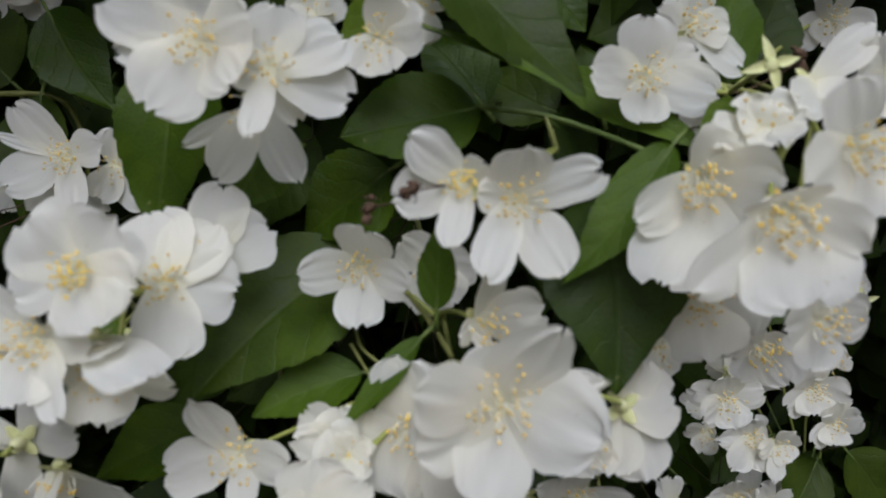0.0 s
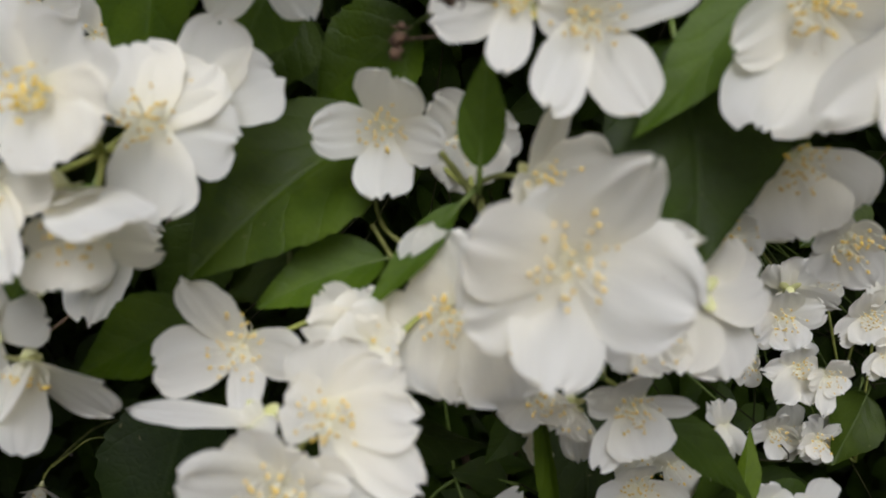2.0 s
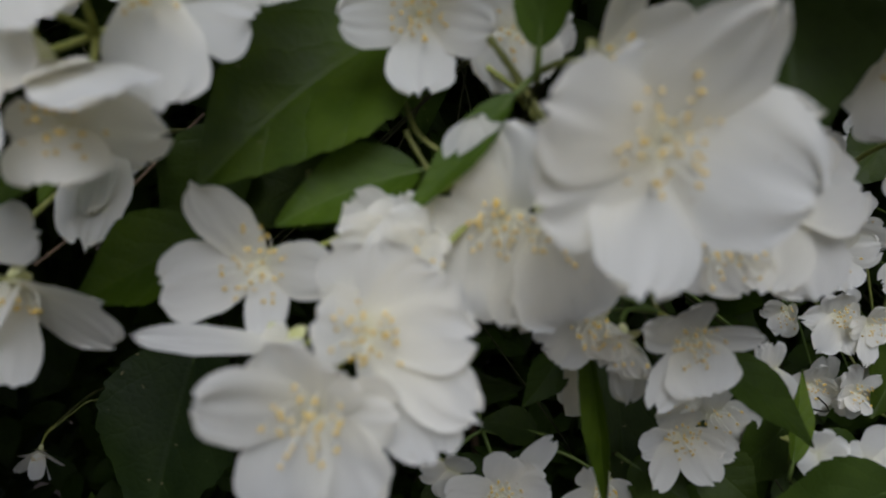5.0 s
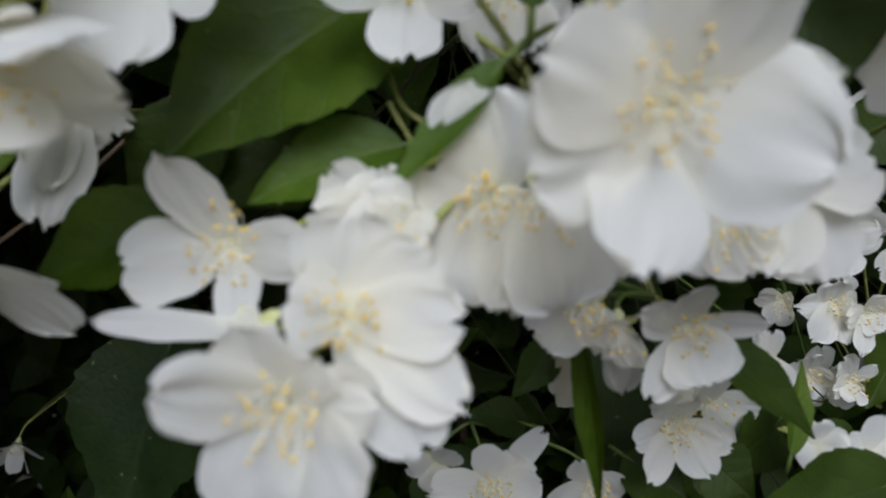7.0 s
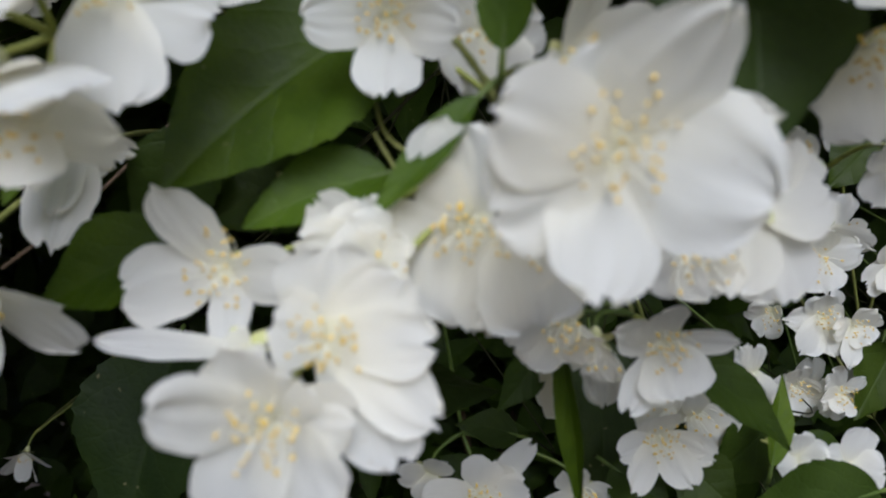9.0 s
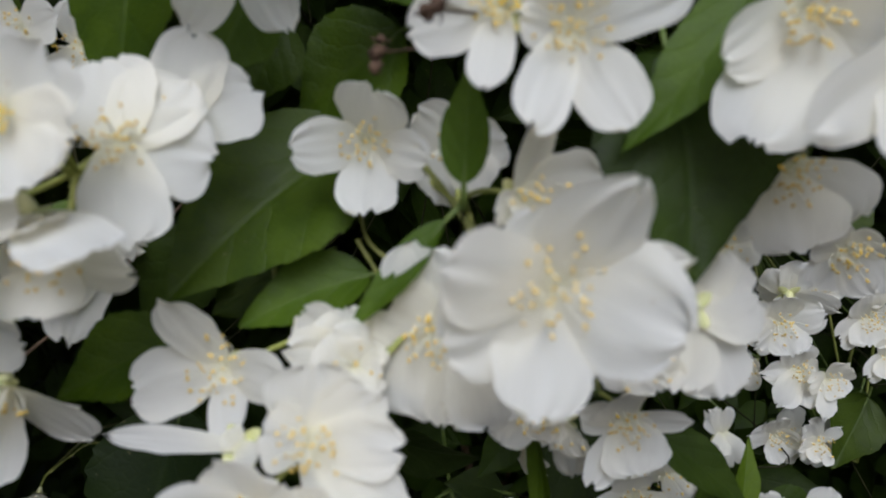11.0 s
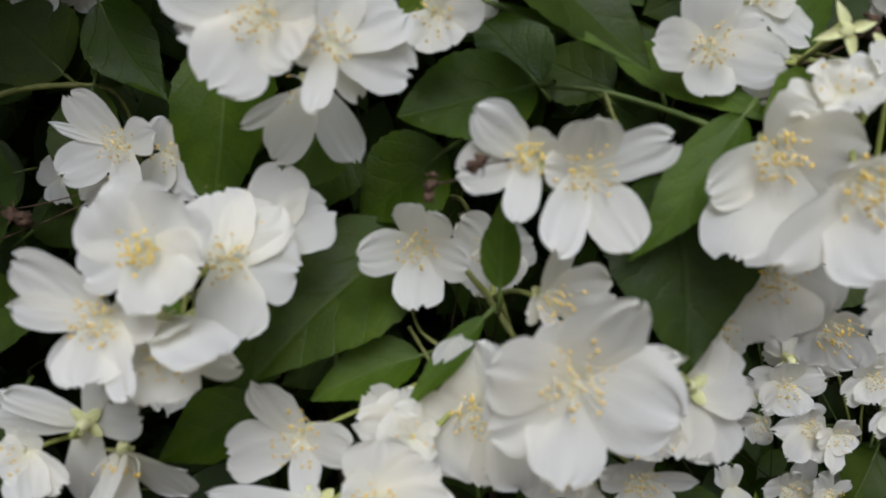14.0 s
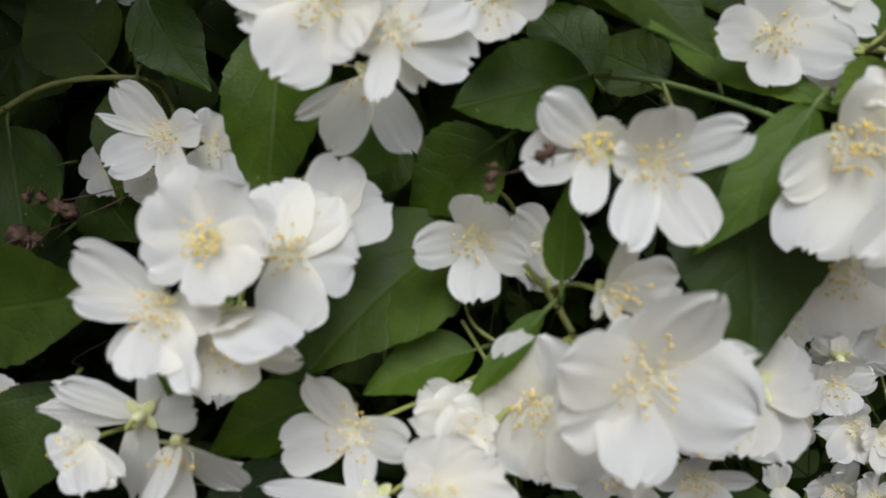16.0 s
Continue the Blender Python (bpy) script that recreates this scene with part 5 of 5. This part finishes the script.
leaf(branch_b, (-0.2333, 0.3097, 1.2056), (0.18, -0.27, -0.95), (-0.02, -0.96, 0.27), 72, 42, 0.08, 0.15, LEAF_DARK, 115, label="dull dark green leaf")
stem(branch_b, [(-0.1698, 0.4665, 1.2121), (-0.2993, 0.4052, 1.2271), (-0.2345, 0.3116, 1.2122)], (0.9, 0.8), STALK, "leaf_stalk")
leaf(branch_c, (-0.2149, 0.2479, 1.1366), (0.93, -0.31, 0.18), (-0.34, -0.92, 0.19), 71, 42, 0.08, 0.2, LEAF_DARK, 116)
stem(branch_c, [(-0.1093, 0.3626, 1.1819), (-0.2998, 0.3385, 1.1134), (-0.2214, 0.2500, 1.1354)], (0.9, 0.8), STALK, "leaf_stalk")
leaf(branch_u, (-0.1743, 0.2449, 1.1097), (-0.39, -0.35, -0.85), (-0.01, -0.92, 0.38), 47, 40, 0.1, 0.15, LEAF_DARK, 117)
stem(branch_u, [(-0.1495, 0.3765, 1.1289), (-0.2234, 0.3407, 1.0948), (-0.1716, 0.2473, 1.1157)], (0.9, 0.8), STALK, "leaf_stalk")
leaf(branch_b, (-0.1697, 0.3321, 1.2270), (-0.66, 0.14, 0.74), (0.11, -0.95, 0.28), 28, 18, 0.1, 0.2, LEAF_DARK, 118)
stem(branch_b, [(-0.1698, 0.4665, 1.2121), (-0.2023, 0.4292, 1.2231), (-0.1651, 0.3311, 1.2219)], (0.9, 0.8), STALK, "leaf_stalk")
leaf(branch_c, (-0.1136, 0.2065, 1.1322), (-0.22, -0.62, -0.76), (0.15, -0.79, 0.60), 13, 14, 0.1, 0.2, LEAF_FRESH, 119)
stem(branch_c, [(-0.1093, 0.3626, 1.1819), (-0.1532, 0.3147, 1.1172), (-0.1120, 0.2108, 1.1375)], (0.9, 0.8), STALK, "leaf_stalk")
stem(branch_b, [(-0.2451, 0.3198, 1.2112), (-0.2224, 0.3240, 1.2237), (-0.1949, 0.3284, 1.2273), (-0.1746, 0.3333, 1.2234), (-0.1621, 0.3286, 1.1982)], (3.0, 2.4), STEM_GREEN, "twig", "pale smooth twig")
stem(branch_e, [(0.0069, 0.2504, 1.2163), (0.0226, 0.2503, 1.2153), (0.0354, 0.2500, 1.2134), (0.0497, 0.2474, 1.2089), (0.0636, 0.2406, 1.2030), (0.0760, 0.2400, 1.1975), (0.0930, 0.2560, 1.1960)], (1.9, 2.3), PETIOLE, "twig", "thin green twig")
stem(branch_e, [(0.0354, 0.2500, 1.2134), (0.0370, 0.2472, 1.2075), (0.0377, 0.2383, 1.2008)], (1.8, 1.5), STEM_GREEN)
stem(branch_d, [(-0.0116, 0.2163, 1.1581), (-0.0052, 0.2173, 1.1498), (0.0028, 0.2156, 1.1372)], (1.8, 2.0), STEM_GREEN, "twig", "thin green twig")
stem(branch_d, [(-0.0314, 0.2336, 1.1366), (-0.0266, 0.2326, 1.1287), (-0.0220, 0.2296, 1.1218)], (1.3, 1.3), STEM_GREEN)
stem(branch_h, [(-0.0176, 0.2276, 1.1292), (-0.0276, 0.2334, 1.1353), (-0.0318, 0.2446, 1.1435)], (1.3, 1.2), STEM_GREEN)
stem(branch_f, [(0.0902, 0.2434, 1.2237), (0.1008, 0.2369, 1.2200), (0.1073, 0.2305, 1.2172), (0.1140, 0.2190, 1.2144)], (2.4, 3.0), STEM_GREEN, "twig", "stout pale green twig")
stem(branch_c, [(-0.1388, 0.2492, 1.0972), (-0.1333, 0.2565, 1.1024), (-0.1269, 0.2651, 1.1090), (-0.1206, 0.2760, 1.1164), (-0.1148, 0.2905, 1.1258), (-0.1094, 0.3158, 1.1378)], (0.9, 1.2), STEM_BROWN, "twig", "thin brown twig")
stem(branch_d, [(-0.0600, 0.2541, 1.1242), (-0.0597, 0.2489, 1.1151), (-0.0604, 0.2461, 1.1097)], (1.4, 1.4), STEM_GREEN)
stem(branch_low, [(-0.3514, 0.6007, 0.8667), (-0.3342, 0.6037, 0.8804), (-0.3158, 0.6109, 0.8898), (-0.2951, 0.6561, 0.8640)], (1.0, 1.4), STEM_GREEN)
flower("open white mock orange flower with yellow stamens", (0.1404, 0.3413, 1.0791), (0.01, -1.00, -0.06), [(68, 19.9, 14.8, 6.0, 0.1), (-73, 18.1, 16.4, 4.0, 0.1), (6, 14.6, 17.5, 7.0, 0.1), (115, 15.1, 16.4, 8.0, 0.1), (-164, 12.3, 19.7, 8.0, 0.1)], (0.1693, 0.3918, 1.0661), seed=125, stamens=18, ruffle=1.25, stalk=PETIOLE)
flower("white flower seen from behind, pale calyx", (0.1453, 0.3466, 1.0912), (0.12, 0.87, 0.49), [(117, 28.7, 14.0, 3.0, 0.2), (27, 16.3, 19.0, 3.0, 0.1), (-33, 13.4, 17.0, 3.0, 0.1), (-121, 11.7, 13.0, 3.0, 0.1)], (0.1740, 0.3966, 1.0786), seed=126, stamens=0, ruffle=1.25, stalk=PETIOLE)
flower("open white mock orange flower with yellow stamens", (0.1824, 0.4032, 1.0337), (0.01, -1.00, 0.03), [(93, 20.9, 14.4, 6.0, 0.2), (-97, 6.7, 18.9, 7.0, 0.1), (14, 14.7, 21.1, 7.0, 0.1), (-163, 19.5, 15.5, 7.0, 0.2), (140, 20.4, 18.3, 9.0, 0.2)], (0.2065, 0.4452, 1.0226), seed=127, stamens=20, ruffle=1.25, stalk=PETIOLE)
flower("open white mock orange flower with yellow stamens", (0.1967, 0.3988, 1.0301), (0.10, -0.99, -0.01), [(91, 14.3, 13.2, 6.0, 0.2), (-35, 11.9, 15.4, 7.0, 0.1), (165, 19.4, 13.2, 8.0, 0.3), (-148, 8.3, 15.4, 7.0, 0.1)], (0.2205, 0.4404, 1.0192), seed=128, stamens=14, ruffle=1.25, stalk=PETIOLE)
flower("open white mock orange flower with yellow stamens", (0.1605, 0.4130, 1.0327), (-0.19, -0.95, -0.23), [(-86, 4.5, 12.8, 4.0, 0.1), (72, 15.0, 12.0, 6.0, 0.2), (165, 11.2, 17.7, 6.0, 0.1)], (0.1848, 0.4551, 1.0216), seed=129, stamens=12, ruffle=1.25, stalk=PETIOLE)
flower("open white mock orange flower with yellow stamens", (0.1467, 0.3913, 1.0581), (-0.20, -0.98, -0.04), [(47, 12.6, 12.0, 5.0), (132, 7.3, 13.0, 5.0), (-85, 6.4, 12.0, 5.0)], (0.1726, 0.4367, 1.0461), seed=130, stamens=8, ruffle=1.25, stalk=PETIOLE)
flower("open white mock orange flower with yellow stamens", (0.2214, 0.4107, 1.0609), (0.01, -0.99, -0.11), [(120, 19.9, 18.4, 6.0, 0.1), (-95, 19.3, 22.4, 7.0, 0.1), (27, 17.0, 22.4, 8.0, 0.1), (178, 13.1, 25.0, 9.0, 0.1)], (0.2441, 0.4507, 1.0502), seed=131, stamens=20, ruffle=1.25, stalk=PETIOLE)
flower("open white mock orange flower with yellow stamens", (0.2341, 0.4088, 1.0397), (0.01, -1.00, -0.06), [(119, 17.9, 15.2, 7.0, 0.3), (-65, 14.7, 19.1, 7.0, 0.1), (18, 17.5, 17.8, 7.0, 0.1), (172, 9.4, 21.7, 9.0, 0.1)], (0.2560, 0.4480, 1.0294), seed=132, stamens=18, ruffle=1.25, stalk=PETIOLE)
flower("open white mock orange flower with yellow stamens", (0.2318, 0.4118, 1.0782), (0.11, -0.99, 0.08), [(59, 16.3, 14.0, 4.0, 0.2), (115, 16.1, 15.0, 4.0, 0.1), (-78, 9.4, 15.0, 4.0, 0.1)], (0.2541, 0.4515, 1.0674), seed=133, stamens=14, ruffle=1.25, stalk=PETIOLE)
flower("open white mock orange flower with yellow stamens", (0.2014, 0.4247, 1.0716), (-0.09, -0.98, 0.18), [(46, 11.4, 14.0, 5.0), (-62, 11.1, 15.0, 5.0), (-155, 9.9, 14.0, 5.0), (114, 11.9, 13.0, 5.0)], (0.2243, 0.4647, 1.0608), seed=134, stamens=14, ruffle=1.25, stalk=PETIOLE)
flower("open white mock orange flower with yellow stamens", (0.1766, 0.4101, 0.9931), (0.01, -0.99, -0.15), [(76, 17.8, 15.6, 8.0, 0.1), (18, 15.0, 15.6, 7.0, 0.1), (-76, 9.1, 13.3, 9.0, 0.2), (-166, 11.8, 17.4, 8.0, 0.1)], (0.1999, 0.4506, 0.9828), seed=135, stamens=16, ruffle=1.25, stalk=PETIOLE)
flower("open white mock orange flower with yellow stamens", (0.1983, 0.4056, 0.9907), (0.10, -0.99, -0.01), [(-44, 14.3, 9.2, 5.0, 0.3), (38, 20.0, 15.5, 8.0, 0.1), (86, 16.5, 13.8, 9.0, 0.1), (158, 8.2, 18.9, 9.0, 0.1)], (0.2210, 0.4455, 0.9807), seed=136, stamens=18, ruffle=1.25, stalk=PETIOLE)
flower("small white flower partly hidden by a leaf", (0.1076, 0.3145, 1.0397), (0.15, -0.97, 0.18), [(38, 13.6, 10.0, 4.0, 0.2), (8, 11.4, 11.0, 4.0, 0.1), (-159, 12.5, 13.0, 4.0, 0.1), (154, 8.5, 10.0, 4.0, 0.2)], (0.1285, 0.3567, 1.0270), seed=137, stamens=0, ruffle=1.25, stalk=PETIOLE)
leaf(branch_c, (-0.1139, 0.2401, 1.1471), (-0.25, -0.47, -0.85), (0.10, -0.88, 0.46), 33, 15, 0.05, 0.3, LEAF_FRESH, 138)
stem(branch_c, [(-0.1093, 0.3626, 1.1819), (-0.1610, 0.3459, 1.1670), (-0.1121, 0.2433, 1.1530)], (0.9, 0.8), STALK, "leaf_stalk")
leaf(branch_b, (-0.2208, 0.3525, 1.1795), (0.65, -0.38, -0.66), (-0.16, -0.92, 0.36), 45, 40, 0.1, 0.2, LEAF_DARK, 139)
stem(branch_b, [(-0.1698, 0.4665, 1.2121), (-0.2877, 0.4551, 1.1882), (-0.2254, 0.3551, 1.1842)], (0.9, 0.8), STALK, "leaf_stalk")
leaf(branch_b, (-0.2264, 0.3337, 1.1558), (-0.65, -0.37, -0.66), (0.12, -0.91, 0.39), 38, 38, 0.1, 0.2, LEAF_DARK, 140)
stem(branch_b, [(-0.1698, 0.4665, 1.2121), (-0.2719, 0.4337, 1.1578), (-0.2219, 0.3363, 1.1605)], (0.9, 0.8), STALK, "leaf_stalk")
leaf(branch_corner, (-0.2551, 0.4004, 1.2508), (-0.64, -0.36, -0.68), (0.07, -0.91, 0.42), 41, 44, 0.1, 0.2, LEAF_DARK, 141)
stem(branch_corner, [(-0.2253, 0.5231, 1.3199), (-0.2983, 0.5013, 1.2772), (-0.2506, 0.4029, 1.2555)], (0.9, 0.8), STALK, "leaf_stalk")
leaf(branch_corner, (-0.1770, 0.3836, 1.2378), (-0.37, -0.39, -0.85), (0.17, -0.92, 0.35), 35, 40, 0.1, 0.2, LEAF_DARK, 142)
stem(branch_corner, [(-0.2253, 0.5231, 1.3199), (-0.2115, 0.4922, 1.2656), (-0.1744, 0.3863, 1.2437)], (0.9, 0.8), STALK, "leaf_stalk")
leaf(branch_b, (-0.2529, 0.3818, 1.1879), (-0.90, -0.36, -0.24), (0.23, -0.87, 0.43), 31, 44, 0.1, 0.2, LEAF_DARK, 143)
stem(branch_b, [(-0.1698, 0.4665, 1.2121), (-0.2931, 0.4824, 1.1910), (-0.2465, 0.3843, 1.1895)], (0.9, 0.8), STALK, "leaf_stalk")
flower("white flower half hidden in the shade", (-0.2091, 0.3439, 1.1848), (-0.03, -0.97, 0.23), [(65, 11.7, 16.0, 4.0, 0.1), (-121, 18.0, 16.0, 4.0, 0.1), (-179, 13.5, 16.0, 4.0, 0.1), (-38, 13.6, 15.0, 4.0, 0.1)], (-0.1558, 0.3125, 1.1881), seed=144, stamens=0)
flower("white flower half hidden in the shade", (-0.2277, 0.2793, 1.0921), (0.07, -0.97, 0.23), [(-105, 13.1, 17.0, 4.0, 0.1), (-32, 10.5, 16.0, 4.0, 0.1), (101, 6.9, 17.0, 4.0, 0.1), (-160, 9.9, 15.0, 5.0)], (-0.1355, 0.2225, 1.1049), seed=145, stamens=8)
# added strip: the lit folded margin of leaf 72, its light put in as brighter green
leaf(branch_t, (-0.0028, 0.2199, 1.2374), (0.89, -0.19, -0.42), (0.12, -0.66, 0.74), 52, 5, 0.03, 0.4, LEAF_FRESH, 146, label="bright strip added as the lit folded edge of the large dark leaf")
stem(branch_t, [(-0.0280, 0.4348, 1.2867), (-0.0085, 0.3433, 1.2600), (-0.0006, 0.2309, 1.2383)], (0.9, 0.8), STALK, "leaf_stalk")


# ---- spent flowers and buds ----
def spent_calyx(at, facing, size, label, node):
    """Four pale sepals and a bare heart, the petals fallen."""
    ob = thing("spent_flower", Matrix.Translation(at) @ axes(facing), label, "spent flower", "spent flowers")
    for q in range(4):
        bm = bmesh.new()
        rows = []
        for i in range(9):
            s = i / 8
            w = 0.19 * size * (math.sin(3.14159 * s ** 0.7) ** 0.8 * (1 - 0.45 * s) + 0.12 * (1 - s))
            rows.append([(Vector((u * w, size * (0.08 + 0.92 * s), size * (0.10 * s + 0.12 * u * u * (1 - s) - 0.18 * s * s))), (s, 0.5 + 0.5 * u)) for u in (-1, -0.5, 0, 0.5, 1)])
        sheet(bm, rows)
        part("sepal", bm, SEPAL, ob).matrix_basis = Matrix.Rotation(1.5708 * q + 0.25, 4, "Z")
    bm = bmesh.new()
    bmesh.ops.create_icosphere(bm, subdivisions=2, radius=size * 0.26)
    for v in bm.verts:
        v.co.z *= 0.6
        v.co *= 1 + 0.12 * noise.noise(v.co * 900)
    part("heart", bm, SEPAL, ob, "pale domed heart")
    bm = bmesh.new()
    back = ob.matrix_basis.inverted() @ Vector(node)
    tube(bm, arc((0, 0, -0.001), back, (0, 0, -0.2 * back.length), 8), [0.0009] * 8, 7)
    part("flower_stalk", bm, STEM_GREEN, ob)
    return ob


def withered(at, reach, label, seed, node, lumps=4, size=0.0032):
    """A shrivelled brown flower head: crumpled husks on a thin stalk."""
    rng = random.Random(seed)
    ob = thing("withered_flower", at, label, "withered flower", "withered flowers")
    end = Vector(reach)
    for k in range(lumps):
        bm = bmesh.new()
        bmesh.ops.create_icosphere(bm, subdivisions=2, radius=size * rng.uniform(0.6, 1.1))
        for v in bm.verts:
            v.co *= 1 + 1.1 * noise.noise(v.co * 900 + Vector((seed, k, 0)))
            v.co.z *= 1.3
        p = part("husk", bm, WITHERED, ob)
        p.matrix_basis = Matrix.Translation(end * (k / max(1, lumps - 1)) + Vector((rng.uniform(-1, 1), rng.uniform(-1, 1), rng.uniform(-1, 1))) * size * 0.5) @ Matrix.Rotation(rng.uniform(0, 3), 4, "Y")
        for q in range(3):
            bm = bmesh.new()
            tip = Vector((rng.uniform(-1, 1), rng.uniform(-1, 0.3), rng.uniform(-1, 1))).normalized() * size * rng.uniform(1.4, 2.4)
            tube(bm, arc((0, 0, 0), tip, (0.0004, 0, 0.0006), 5), [size * 0.16, size * 0.14, size * 0.2, size * 0.14, size * 0.04], 5)
            b = part("bristle", bm, WITHERED, ob)
            b.matrix_basis = p.matrix_basis
    bm = bmesh.new()
    tube(bm, arc(end * 0.5, Vector(node) - Vector(at), (0, 0.004, -0.002), 8), [0.0003] * 8, 6)
    part("dry_stalk", bm, WITHERED, ob)
    return ob


spent_calyx((0.0962, 0.2135, 1.2262), (0.00, -0.99, 0.13), 0.0095, "pale yellow-green calyx of a fallen flower", (0.0935, 0.2369, 1.2200))
spent_calyx((0.2488, 0.4126, 1.1141), (0.00, -0.99, 0.13), 0.0105, "small star-shaped pale calyx", (0.2642, 0.4748, 0.9423))
withered((-0.0070, 0.1805, 1.1918), (-0.0027, -0.0003, -0.0020), "shrivelled dark brown flower head", 120, (0.0375, 0.2375, 1.2022), 5, 0.0014)
withered((-0.0211, 0.2051, 1.1874), (-0.0008, -0.0007, -0.0055), "dry brown flower head on a thin stalk", 121, (0.0375, 0.2375, 1.2022), 4, 0.0012)
withered((0.1121, 0.2313, 1.2310), (0.0009, -0.0005, -0.0036), "shrivelled brown flower remains", 122, (0.0935, 0.2369, 1.2200), 2, 0.0022)
withered((-0.2139, 0.2918, 1.1764), (0.0166, 0.0001, -0.0074), "dry brown flower heads in the shade", 123, (-0.1558, 0.3125, 1.1881), 4, 0.0028)
withered((-0.2188, 0.2891, 1.1587), (0.0048, 0.0001, -0.0013), "dry brown flower heads in the shade", 124, (-0.1558, 0.3125, 1.1881), 3, 0.003)
